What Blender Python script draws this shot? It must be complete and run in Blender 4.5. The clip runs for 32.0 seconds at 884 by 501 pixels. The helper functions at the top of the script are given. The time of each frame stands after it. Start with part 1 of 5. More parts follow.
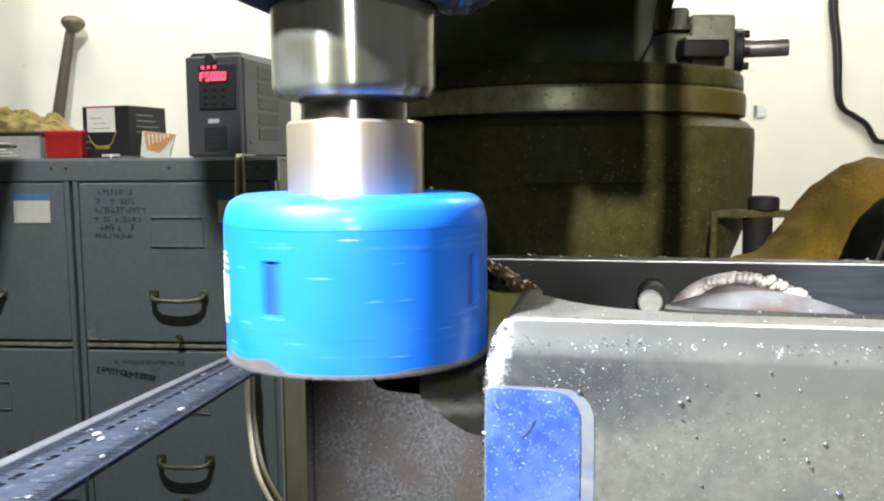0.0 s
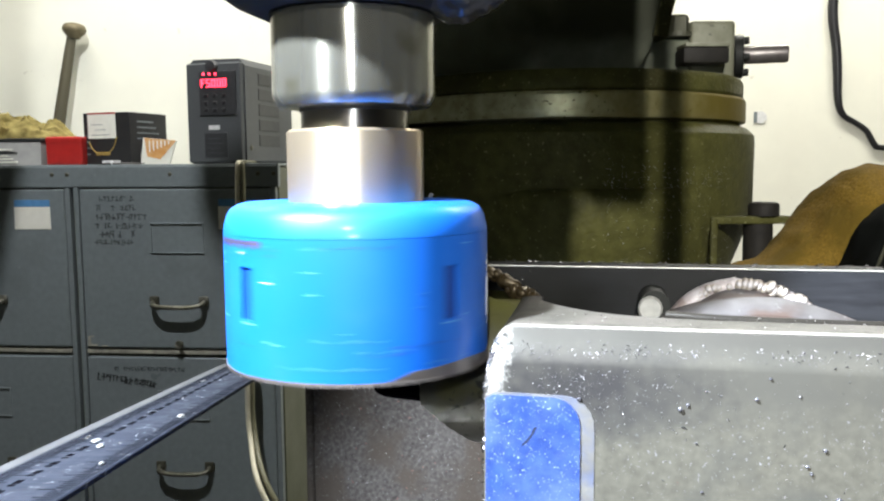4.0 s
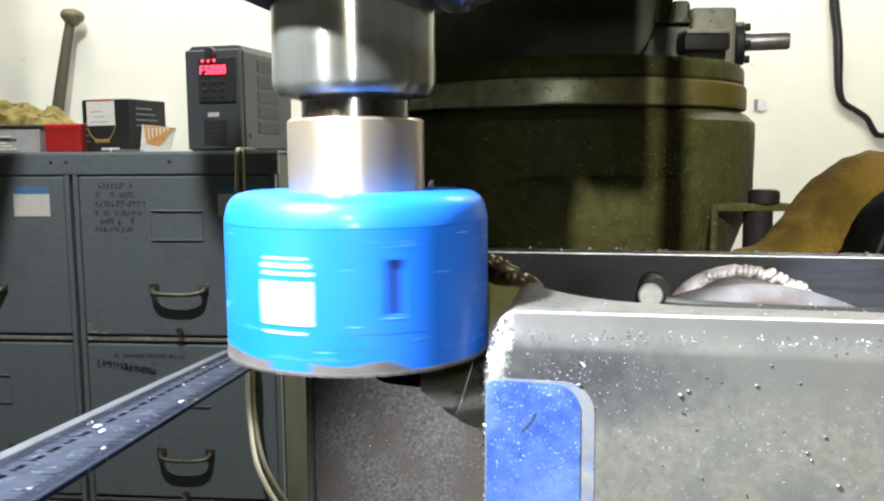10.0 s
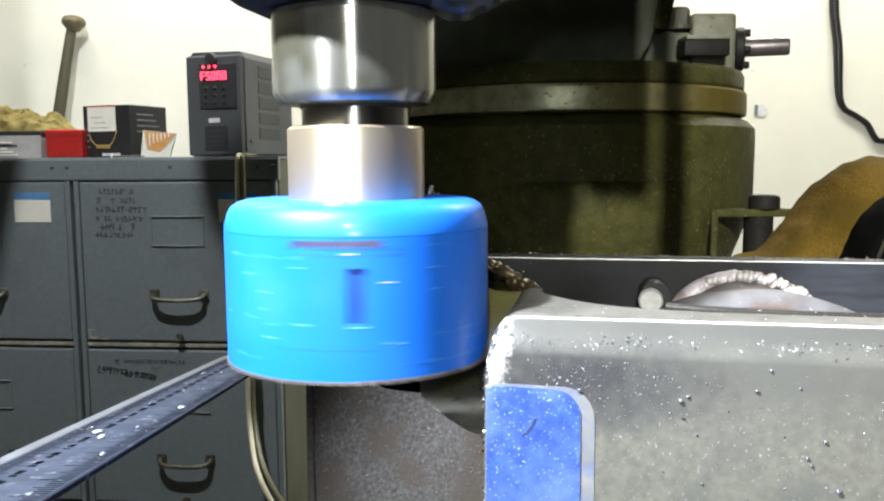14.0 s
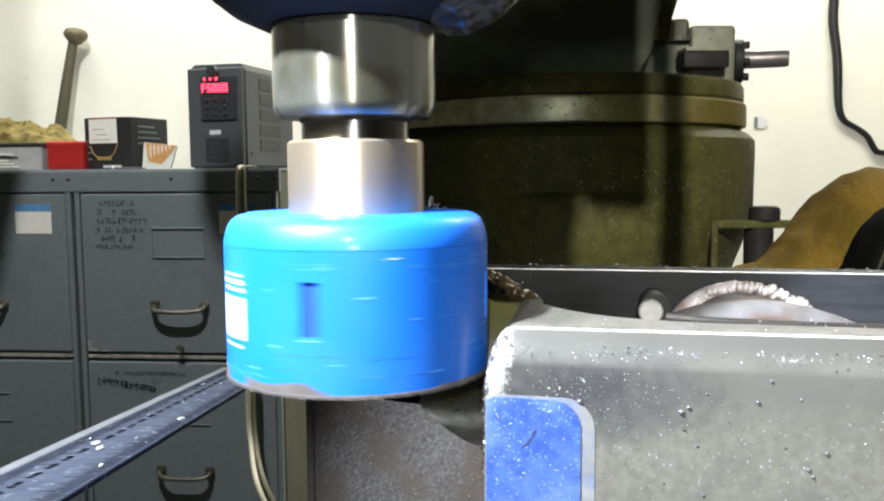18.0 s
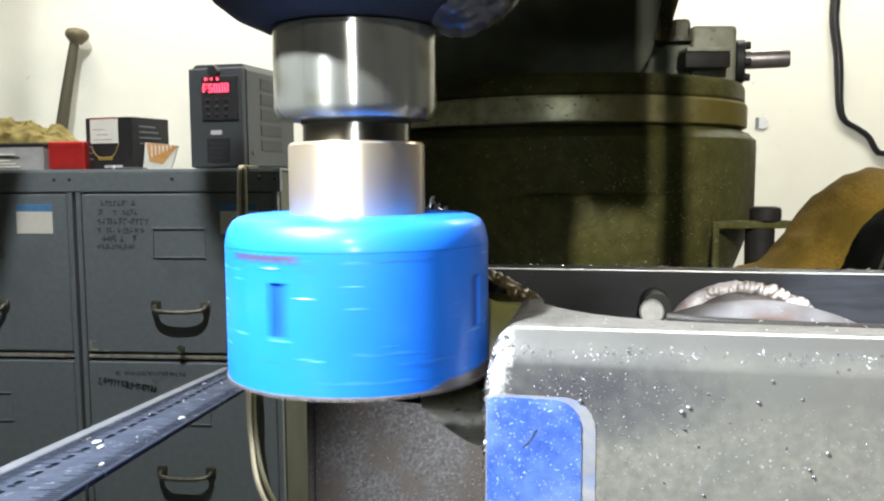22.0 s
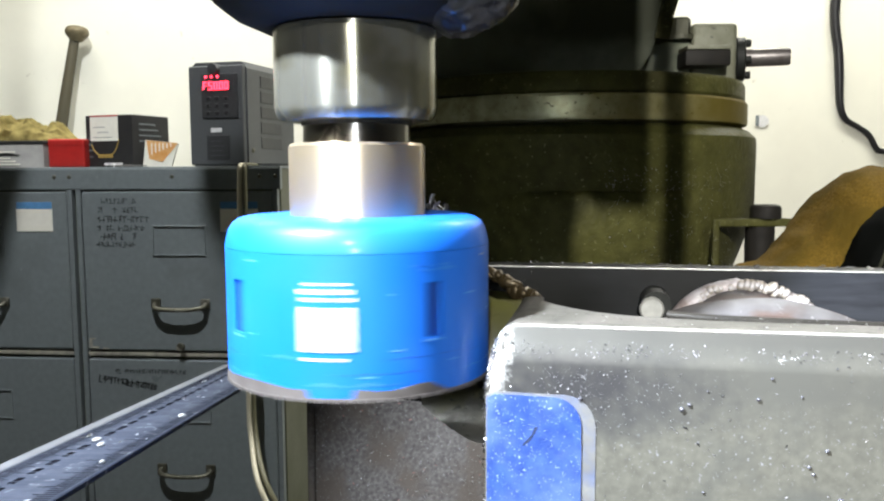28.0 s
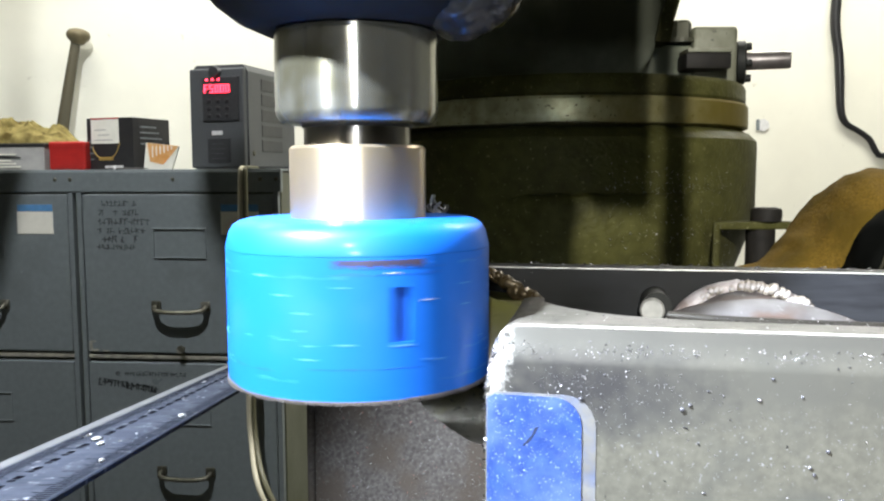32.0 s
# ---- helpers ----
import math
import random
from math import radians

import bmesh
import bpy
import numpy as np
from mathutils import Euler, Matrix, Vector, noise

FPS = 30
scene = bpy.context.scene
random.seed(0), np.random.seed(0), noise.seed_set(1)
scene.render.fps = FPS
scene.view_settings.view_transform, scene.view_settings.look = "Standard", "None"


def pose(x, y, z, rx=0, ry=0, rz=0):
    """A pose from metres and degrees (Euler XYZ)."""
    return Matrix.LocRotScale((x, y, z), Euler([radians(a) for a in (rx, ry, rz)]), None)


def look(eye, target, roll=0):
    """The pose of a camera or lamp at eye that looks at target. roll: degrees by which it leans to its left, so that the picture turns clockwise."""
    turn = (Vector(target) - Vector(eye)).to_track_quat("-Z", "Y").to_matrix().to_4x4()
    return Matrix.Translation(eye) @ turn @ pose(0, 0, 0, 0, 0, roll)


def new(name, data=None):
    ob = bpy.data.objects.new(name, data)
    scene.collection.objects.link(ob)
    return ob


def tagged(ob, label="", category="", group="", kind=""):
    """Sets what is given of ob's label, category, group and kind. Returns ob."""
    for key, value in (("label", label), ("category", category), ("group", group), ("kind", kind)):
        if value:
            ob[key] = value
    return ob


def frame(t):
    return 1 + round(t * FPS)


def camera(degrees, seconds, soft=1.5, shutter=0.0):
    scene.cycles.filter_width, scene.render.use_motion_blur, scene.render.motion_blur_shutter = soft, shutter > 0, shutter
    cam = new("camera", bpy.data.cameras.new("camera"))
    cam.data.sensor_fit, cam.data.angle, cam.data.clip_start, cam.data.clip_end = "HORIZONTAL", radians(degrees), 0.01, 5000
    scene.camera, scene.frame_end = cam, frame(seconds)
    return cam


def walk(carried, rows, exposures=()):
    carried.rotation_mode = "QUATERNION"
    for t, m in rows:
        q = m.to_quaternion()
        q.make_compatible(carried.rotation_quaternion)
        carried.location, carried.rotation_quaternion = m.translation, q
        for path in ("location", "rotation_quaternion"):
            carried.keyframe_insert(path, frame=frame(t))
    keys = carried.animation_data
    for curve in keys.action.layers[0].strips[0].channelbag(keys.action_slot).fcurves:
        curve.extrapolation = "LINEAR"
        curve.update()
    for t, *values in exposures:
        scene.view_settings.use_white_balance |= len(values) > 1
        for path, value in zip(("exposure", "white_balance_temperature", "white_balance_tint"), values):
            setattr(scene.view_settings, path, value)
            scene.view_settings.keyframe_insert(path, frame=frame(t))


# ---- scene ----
cam = camera(56.0, 32.0, soft=2.2, shutter=0.5)
EYE = (0.0, 0.0, 1.31)
# seconds, sideways and upward drift in mm, yaw, pitch, roll of a camera that nods and settles on its stand
NODS = [
    (0, -0.13, 0.58, -0.03, -6.04, 0.40), (0.5, -0.03, 0.84, -0.02, -5.92, 0.43), (1, -0.04, 0.54, -0.02, -5.91, 0.41), (1.5, -0.05, 0.73, -0.02, -5.92, 0.41),
    (2, -0.04, 0.57, -0.02, -5.74, 0.42), (2.5, 0.01, 0.73, -0.02, -5.59, 0.46), (3, 0.07, 0.71, -0.01, -5.41, 0.45), (3.5, 0.06, 0.57, -0.00, -5.51, 0.41),
    (5.5, 0.05, 0.99, -0.01, -5.70, 0.48), (6, 0.13, 0.35, 0.00, -5.24, 0.43), (6.5, -0.01, 0.53, -0.01, -5.81, 0.45), (7, -0.17, 0.72, -0.02, -6.29, 0.45),
    (7.5, -0.15, 0.40, -0.02, -6.09, 0.40), (8, -0.22, 0.38, -0.02, -6.49, 0.39), (8.5, -0.20, 0.67, -0.02, -6.55, 0.42), (9, -0.26, 0.42, -0.02, -6.44, 0.41),
    (9.5, -0.32, 0.36, -0.03, -6.94, 0.41), (10, -0.29, 0.25, -0.03, -6.46, 0.38), (10.5, -0.32, 0.57, -0.01, -6.78, 0.40), (11, -0.31, 0.47, -0.02, -6.97, 0.41),
    (11.5, -0.23, 0.63, -0.00, -6.71, 0.43), (12, -0.22, 0.52, -0.01, -6.63, 0.41), (12.5, -0.26, 0.38, -0.01, -6.43, 0.39), (13, -0.07, 0.14, 0.01, -6.25, 0.42),
    (13.5, -0.09, 0.44, 0.01, -6.12, 0.39), (14, -0.09, 0.15, 0.01, -6.07, 0.39), (14.5, -0.06, 0.11, 0.01, -5.93, 0.39), (16.5, 0.02, -0.08, 0.02, -5.64, 0.36),
    (17, 0.08, -0.06, 0.03, -5.53, 0.40), (17.5, -0.02, -0.15, 0.02, -5.39, 0.36), (18, 0.16, -0.15, 0.05, -5.26, 0.41), (18.5, 0.10, -0.07, 0.05, -5.30, 0.39),
    (19, 0.26, -0.21, 0.11, -4.90, 0.39), (19.5, 0.18, -0.41, 0.11, -5.05, 0.41), (20, 0.17, -0.41, 0.12, -5.19, 0.38), (20.5, 0.05, -0.27, 0.12, -5.26, 0.36),
    (21, 0.12, -0.39, 0.12, -5.26, 0.37), (21.5, 0.14, -0.37, 0.11, -5.44, 0.35), (22, 0.19, -0.39, 0.12, -5.23, 0.36), (22.5, 0.16, -0.49, 0.11, -5.24, 0.36),
    (23, 0.09, -0.43, 0.11, -5.25, 0.35), (23.5, 0.10, -0.41, 0.11, -5.49, 0.35), (24, -0.03, -0.31, 0.10, -5.67, 0.34), (24.5, -0.08, -0.53, 0.09, -5.57, 0.34),
    (25, -0.14, -0.40, 0.10, -5.75, 0.33), (25.5, 0.01, -0.35, 0.11, -5.61, 0.34), (27.5, 0.09, -0.58, 0.12, -5.23, 0.37), (28, 0.13, -0.52, 0.12, -5.37, 0.32),
    (28.5, 0.02, -0.73, 0.11, -5.33, 0.31), (29, 0.18, -0.57, 0.12, -5.19, 0.35), (29.5, 0.17, -0.57, 0.12, -5.07, 0.35), (30, 0.29, -0.80, 0.12, -4.91, 0.32),
    (30.5, 0.22, -0.80, 0.12, -4.91, 0.31), (31, 0.14, -0.80, 0.13, -5.01, 0.30), (31.5, 0.31, -0.84, 0.18, -4.99, 0.31), (32, 0.13, -1.64, 0.16, -5.11, 0.22)]
walk(cam, [(t, pose(EYE[0] + dx / 1000, EYE[1], EYE[2] + dz / 1000, 90 + pitch, roll, yaw)) for t, dx, dz, yaw, pitch, roll in NODS])

# ---- world and lights ----
world = bpy.data.worlds.new("World")
scene.world = world
world.use_nodes = True
world.node_tree.nodes["Background"].inputs["Color"].default_value = (0.8, 0.9, 1.0, 1)
world.node_tree.nodes["Background"].inputs["Strength"].default_value = 0.05
scene.view_settings.exposure = 0.06


def area_lamp(name, eye, target, power, sx, sy, colour, shape="RECTANGLE"):
    data = bpy.data.lights.new(name, "AREA")
    data.energy, data.shape, data.size, data.size_y, data.color = power, shape, sx, sy, colour
    ob = new(name, data)
    ob.matrix_world = look(eye, target)
    return ob


def spot_lamp(name, eye, target, power, size, cone, colour, blend=0.35):
    data = bpy.data.lights.new(name, "SPOT")
    data.energy, data.shadow_soft_size, data.spot_size, data.spot_blend, data.color = power, size, radians(cone), blend, colour
    ob = new(name, data)
    ob.matrix_world = look(eye, target)
    return ob


WARM = (1.0, 0.98, 0.90)
COOL = (0.86, 0.93, 1.0)
area_lamp("ceiling_tube_light", (0.9, 1.68, 2.68), (0.9, 1.75, 0), 40, 1.2, 0.12, WARM)
area_lamp("ceiling_tube_light", (-0.8, 1.64, 2.68), (-0.8, 1.70, 0), 21, 1.2, 0.12, WARM)
spot_lamp("flood_light", (-0.089, -1.2405, 2.02), (0.680, 0.285, 1.409), 205, 0.026, 50, (1.0, 0.98, 0.92), 0.4)
CEILING_SPOT = Vector((-0.5, 0.5895, 2.70))
spot_lamp("ceiling_spot_light", CEILING_SPOT, (-0.60, 1.5534, 1.08), 118, 0.010, 70, (0.96, 0.98, 1.0), 0.3)
spot_lamp("work_light", (-0.222, 0.047, 1.602), (0.055, 0.235, 1.265), 86.0, 0.012, 62, COOL, 0.5)
# Fill lamp added beside the camera to lift the dark parts
spot_lamp("camera_fill_light", (-0.012, -0.03, 1.337), (-0.05, 0.5028, 1.24), 1.15, 0.006, 120, COOL)

# ---- materials ----


def material(name, colour, second=None, rough=0.5, metal=0.0, scale=60.0, stretch=(1, 1, 1), amount=1.0, bump=0.15,
             coat=0.0, stain=None, stain_scale=6.0, stain_at=0.55, spec=0.5, bump_scale=None, rough_var=0.15, aniso=0.0, speck=None):
    """A procedural surface: fine grain between two colours, larger stains, uneven gloss and a fine relief."""
    m = bpy.data.materials.new(name)
    m.use_nodes = True
    nt = m.node_tree
    n, link = nt.nodes, nt.links.new
    b = n["Principled BSDF"]
    co = n.new("ShaderNodeTexCoord")
    mp = n.new("ShaderNodeMapping")
    mp.inputs["Scale"].default_value = stretch
    link(co.outputs["Object"], mp.inputs["Vector"])
    fine = n.new("ShaderNodeTexNoise")
    fine.inputs["Scale"].default_value, fine.inputs["Detail"].default_value = scale, 6
    link(mp.outputs[0], fine.inputs["Vector"])
    ramp = n.new("ShaderNodeMapRange")
    ramp.inputs[1].default_value, ramp.inputs[2].default_value = 0.3, 0.7
    ramp.inputs[4].default_value = amount
    link(fine.outputs[0], ramp.inputs[0])
    mix = n.new("ShaderNodeMix")
    mix.data_type = "RGBA"
    mix.inputs[6].default_value = (*colour, 1)
    mix.inputs[7].default_value = (*(second or [c * 0.75 for c in colour]), 1)
    link(ramp.outputs[0], mix.inputs[0])
    out = mix.outputs[2]
    big = n.new("ShaderNodeTexNoise")
    big.inputs["Scale"].default_value, big.inputs["Detail"].default_value = stain_scale, 5
    link(co.outputs["Object"], big.inputs["Vector"])
    if stain:
        r2 = n.new("ShaderNodeMapRange")
        r2.inputs[1].default_value, r2.inputs[2].default_value = stain_at, stain_at + 0.12
        link(big.outputs[0], r2.inputs[0])
        mix2 = n.new("ShaderNodeMix")
        mix2.data_type = "RGBA"
        link(r2.outputs[0], mix2.inputs[0])
        link(out, mix2.inputs[6])
        mix2.inputs[7].default_value = (*stain, 1)
        out = mix2.outputs[2]
    if speck:
        vor = n.new("ShaderNodeTexNoise")
        vor.inputs["Scale"].default_value, vor.inputs["Detail"].default_value = speck[1], 3
        link(co.outputs["Object"], vor.inputs["Vector"])
        r4 = n.new("ShaderNodeMapRange")
        r4.inputs[1].default_value, r4.inputs[2].default_value = speck[2], speck[2] + 0.08
        link(vor.outputs[0], r4.inputs[0])
        mix3 = n.new("ShaderNodeMix")
        mix3.data_type = "RGBA"
        link(r4.outputs[0], mix3.inputs[0])
        link(out, mix3.inputs[6])
        mix3.inputs[7].default_value = (*speck[0], 1)
        out = mix3.outputs[2]
    link(out, b.inputs["Base Color"])
    r3 = n.new("ShaderNodeMapRange")
    r3.inputs[1].default_value, r3.inputs[2].default_value = 0.3, 0.7
    r3.inputs[3].default_value, r3.inputs[4].default_value = max(0.03, rough - rough_var), min(1, rough + rough_var)
    link(big.outputs[0], r3.inputs[0])
    link(r3.outputs[0], b.inputs["Roughness"])
    b.inputs["Metallic"].default_value = metal
    if aniso:
        tan = n.new("ShaderNodeTangent")
        tan.direction_type, tan.axis = "RADIAL", "Z"
        link(tan.outputs[0], b.inputs["Tangent"])
        b.inputs["Anisotropic"].default_value = aniso
        b.inputs["Anisotropic Rotation"].default_value = 0.25
    b.inputs["Coat Weight"].default_value = coat
    b.inputs["Coat Roughness"].default_value = 0.2
    b.inputs["Specular IOR Level"].default_value = spec
    if bump:
        bp = n.new("ShaderNodeBump")
        bp.inputs["Strength"].default_value, bp.inputs["Distance"].default_value = bump, 0.001
        src = fine
        if bump_scale:
            src = n.new("ShaderNodeTexNoise")
            src.inputs["Scale"].default_value, src.inputs["Detail"].default_value = bump_scale, 4
            link(mp.outputs[0], src.inputs["Vector"])
        link(src.outputs[0], bp.inputs["Height"])
        link(bp.outputs[0], b.inputs["Normal"])
    return m


def glow(name, colour, strength):
    m = bpy.data.materials.new(name)
    m.use_nodes = True
    b = m.node_tree.nodes["Principled BSDF"]
    b.inputs["Base Color"].default_value = (*colour, 1)
    b.inputs["Emission Color"].default_value = (*colour, 1)
    b.inputs["Emission Strength"].default_value = strength
    return m


WALL = material("wall_paint", (0.75, 0.74, 0.64), (0.71, 0.70, 0.61), 0.7, scale=14, bump=0.08, stain=(0.68, 0.66, 0.57), stain_scale=1.5, stain_at=0.6, speck=((0.58, 0.56, 0.48), 38, 0.71))
WALLDIM = material("darkened_wall", (0.16, 0.165, 0.14), (0.13, 0.135, 0.115), 0.75, scale=14, bump=0.08, stain=(0.10, 0.10, 0.085), stain_scale=2)
CEIL = material("ceiling_paint", (0.32, 0.32, 0.29), None, 0.8, scale=20, bump=0.05)
CONCRETE = material("concrete_floor", (0.13, 0.125, 0.115), (0.09, 0.085, 0.08), 0.7, scale=25, bump=0.3, stain=(0.10, 0.09, 0.08), stain_scale=3)
CABINET = material("cabinet_paint", (0.182, 0.208, 0.216), (0.155, 0.178, 0.187), 0.42, scale=90, bump=0.05, stain=(0.132, 0.151, 0.156), stain_scale=5, stain_at=0.57, speck=((0.23, 0.25, 0.255), 70, 0.70))
# Darker and more olive than the cabinet fronts
SHELL = material("cabinet_shell_olive", (0.080, 0.088, 0.052), (0.062, 0.068, 0.040), 0.5, scale=90, bump=0.06, stain=(0.050, 0.054, 0.034), stain_scale=4)
CABDARK = material("cabinet_gap", (0.035, 0.038, 0.04), None, 0.6, scale=60)
NICKEL = material("worn_nickel", (0.13, 0.127, 0.095), (0.07, 0.068, 0.05), 0.45, 0.55, scale=120, bump=0.1, stain=(0.28, 0.27, 0.23), stain_scale=40, stain_at=0.56)
CARD = material("card", (0.82, 0.80, 0.71), (0.76, 0.74, 0.65), 0.7, scale=80, bump=0.05)
CARDBLUE = material("card_blue", (0.10, 0.28, 0.55), None, 0.7, scale=80, bump=0.05)
INK = material("faded_ink", (0.052, 0.058, 0.062), None, 0.8, scale=200, bump=0)
INKBOLD = material("bold_ink", (0.030, 0.034, 0.036), None, 0.8, scale=200, bump=0)
BAREMETAL = material("chipped_paint", (0.27, 0.27, 0.26), (0.19, 0.195, 0.19), 0.5, 0.2, scale=150, bump=0.1)
RAILWORN = material("worn_pale_rail", (0.44, 0.42, 0.34), (0.24, 0.235, 0.2), 0.55, 0.1, scale=60, bump=0.1, stain=(0.17, 0.18, 0.175), stain_scale=18, stain_at=0.58)
VFDGREY = material("drive_plastic", (0.070, 0.075, 0.080), (0.058, 0.062, 0.066), 0.5, scale=300, bump=0.1)
VFDVENT = material("drive_vent_plastic", (0.042, 0.045, 0.048), None, 0.5, scale=200, bump=0.05)
VFDDARK = material("drive_dark_plastic", (0.034, 0.035, 0.038), None, 0.45, scale=200, bump=0.05)
WHITEINK = material("white_sticker", (0.7, 0.7, 0.7), None, 0.6, scale=150, bump=0)
LED = glow("led_red", (1.0, 0.04, 0.08), 7.0)
STEEL = material("ground_steel", (0.42, 0.415, 0.37), (0.30, 0.30, 0.26), 0.22, 0.86, scale=30, stretch=(1, 1, 0.15), bump=0.0, rough_var=0.04, aniso=0.93, stain=(0.22, 0.21, 0.15), stain_scale=60, stain_at=0.52)
BRIGHT = material("turned_steel", (0.53, 0.445, 0.32), (0.46, 0.375, 0.265), 0.36, 0.84, scale=30, stretch=(1, 1, 0.15), bump=0.0, rough_var=0.04, aniso=0.75)
DARKSTEEL = material("dark_polished_steel", (0.26, 0.25, 0.23), (0.20, 0.19, 0.18), 0.28, 1.0, scale=20, stretch=(1, 1, 3), bump=0.0, rough_var=0.04, aniso=0.8)
BLACKENED = material("oily_black_iron", (0.017, 0.018, 0.016), (0.011, 0.012, 0.011), 0.55, 0.0, scale=50, bump=0.3, spec=0.2)
BLUEPAINT = material("saw_blue_enamel", (0.004, 0.100, 0.50), (0.006, 0.112, 0.53), 0.50, scale=25, bump=0.02, coat=0.30, spec=0.3, rough_var=0.10, stain=(0.010, 0.114, 0.53), stain_scale=45, stain_at=0.58)
SLOTSHADE = material("saw_slot_shade", (0.004, 0.050, 0.30), None, 0.5, scale=60)
TEETH = material("saw_teeth_steel", (0.19, 0.175, 0.17), (0.12, 0.105, 0.10), 0.42, 0.6, scale=120, bump=0.2)
RUST = material("scorched_steel", (0.20, 0.10, 0.09), (0.12, 0.06, 0.06), 0.5, 0.5, scale=200, bump=0.2)
LABEL = material("white_label", (0.46, 0.47, 0.48), (0.38, 0.40, 0.44), 0.5, scale=90, bump=0.03, stain=(0.14, 0.22, 0.42), stain_scale=130, stain_at=0.56)
OLIVE = material("oily_olive_enamel", (0.076, 0.074, 0.023), (0.048, 0.047, 0.014), 0.50, scale=110, bump=0.8, stain=(0.042, 0.040, 0.016), stain_scale=11, stain_at=0.50, spec=0.10, bump_scale=300, speck=((0.20, 0.20, 0.10), 420, 0.65))
OLIVEDARK = material("shaded_iron", (0.13, 0.14, 0.10), (0.09, 0.098, 0.068), 0.5, scale=45, bump=0.3, stain=(0.046, 0.050, 0.030), stain_scale=8, spec=0.3)
BAND = material("machined_ring", (0.46, 0.45, 0.27), (0.26, 0.25, 0.13), 0.42, 0.5, scale=110, bump=0.3, stain=(0.20, 0.16, 0.03), stain_scale=7, stain_at=0.42, speck=((0.07, 0.06, 0.02), 300, 0.64))
IRONGREY = material("grey_iron", (0.075, 0.075, 0.050), (0.045, 0.045, 0.030), 0.5, 0.3, scale=70, bump=0.35, stain=(0.065, 0.063, 0.036), stain_scale=20, speck=((0.2, 0.2, 0.15), 260, 0.66))
BRACKET = material("worn_bracket_paint", (0.19, 0.195, 0.145), (0.12, 0.12, 0.08), 0.55, 0.1, scale=70, bump=0.3, stain=(0.085, 0.080, 0.045), stain_scale=30, stain_at=0.55, speck=((0.03, 0.03, 0.02), 180, 0.64))
JAW = material("oiled_ground_jaw", (0.082, 0.081, 0.069), (0.058, 0.057, 0.049), 0.55, 0.08, scale=420, bump=0.02, stain=(0.050, 0.051, 0.047), stain_scale=34, stain_at=0.52, bump_scale=900, spec=0.22, speck=((0.15, 0.155, 0.17), 1100, 0.65))
JAWTOP = material("ground_jaw_top", (0.080, 0.076, 0.067), (0.050, 0.048, 0.042), 0.6, 0.1, scale=160, bump=0.25, stain=(0.10, 0.09, 0.082), stain_scale=30, stain_at=0.5, speck=((0.03, 0.028, 0.025), 420, 0.60))
GREYCHIP = material("dull_swarf", (0.20, 0.20, 0.215), (0.12, 0.12, 0.13), 0.5, 0.5, scale=300, bump=0.1)


def blotch(mat, centre, size, colour, rag=0.35, grain=260):
    """A ragged-edged patch of colour on top of a material: oil, metal or painted light."""
    nt = mat.node_tree
    n, link = nt.nodes, nt.links.new
    b = n["Principled BSDF"]
    was = b.inputs["Base Color"].links[0].from_socket
    co, mp, gr = n.new("ShaderNodeTexCoord"), n.new("ShaderNodeMapping"), n.new("ShaderNodeVectorMath")
    mp.vector_type = "TEXTURE"
    mp.inputs["Location"].default_value, mp.inputs["Scale"].default_value = centre, size
    link(co.outputs["Object"], mp.inputs["Vector"])
    gr.operation = "LENGTH"
    link(mp.outputs[0], gr.inputs[0])
    ns, ad, rg, mix = n.new("ShaderNodeTexNoise"), n.new("ShaderNodeMath"), n.new("ShaderNodeMapRange"), n.new("ShaderNodeMix")
    ns.inputs["Scale"].default_value, ns.inputs["Detail"].default_value = grain, 8
    link(co.outputs["Object"], ns.inputs["Vector"])
    ad.operation = "MULTIPLY_ADD"
    ad.inputs[1].default_value = 2 * rag
    link(ns.outputs[0], ad.inputs[0])
    link(gr.outputs["Value"], ad.inputs[2])
    rg.inputs[1].default_value, rg.inputs[2].default_value, rg.inputs[3].default_value, rg.inputs[4].default_value = 0.2 + rag, 1.25 + rag, 1.0, 0.0
    link(ad.outputs[0], rg.inputs[0])
    mix.data_type = "RGBA"
    link(rg.outputs[0], mix.inputs[0])
    link(was, mix.inputs[6])
    mix.inputs[7].default_value = (*colour, 1)
    link(mix.outputs[2], b.inputs["Base Color"])


# Dark oil on the upper part of the jaw face
blotch(JAW, (0.055, -0.004, 1.2545), (0.11, 0.1, 0.0150), (0.052, 0.052, 0.047), 0.8, 120)
blotch(JAW, (0.018, -0.004, 1.2515), (0.036, 0.1, 0.0130), (0.022, 0.022, 0.024), 0.6)
# Chamfer darkened all along: its weaker highlight is put into the colour
blotch(JAW, (0.055, -0.002, 1.2655), (0.30, 0.03, 0.0052), (0.040, 0.040, 0.037), 0.25, 500)
# Bare metal jaw end, the lamp's reflection painted in as near-white
blotch(JAW, (-0.0078, 0.002, 1.2600), (0.0072, 0.03, 0.0125), (0.62, 0.62, 0.61), 0.5, 700)
SMOKE = material("thin_smoke", (0.6, 0.6, 0.64), None, 1.0, scale=60, bump=0, spec=0.0)
SCRATCH = material("scratched_enamel", (0.035, 0.18, 0.55), (0.10, 0.27, 0.58), 0.4, scale=300, bump=0)
SMOKE.node_tree.nodes["Principled BSDF"].inputs["Alpha"].default_value = 0.16
SCUFF = material("scuffed_enamel", (0.020, 0.145, 0.50), (0.008, 0.105, 0.48), 0.5, scale=500, bump=0)
SCUFFDARK = material("dulled_enamel", (0.004, 0.074, 0.40), (0.004, 0.088, 0.45), 0.6, scale=500, bump=0)
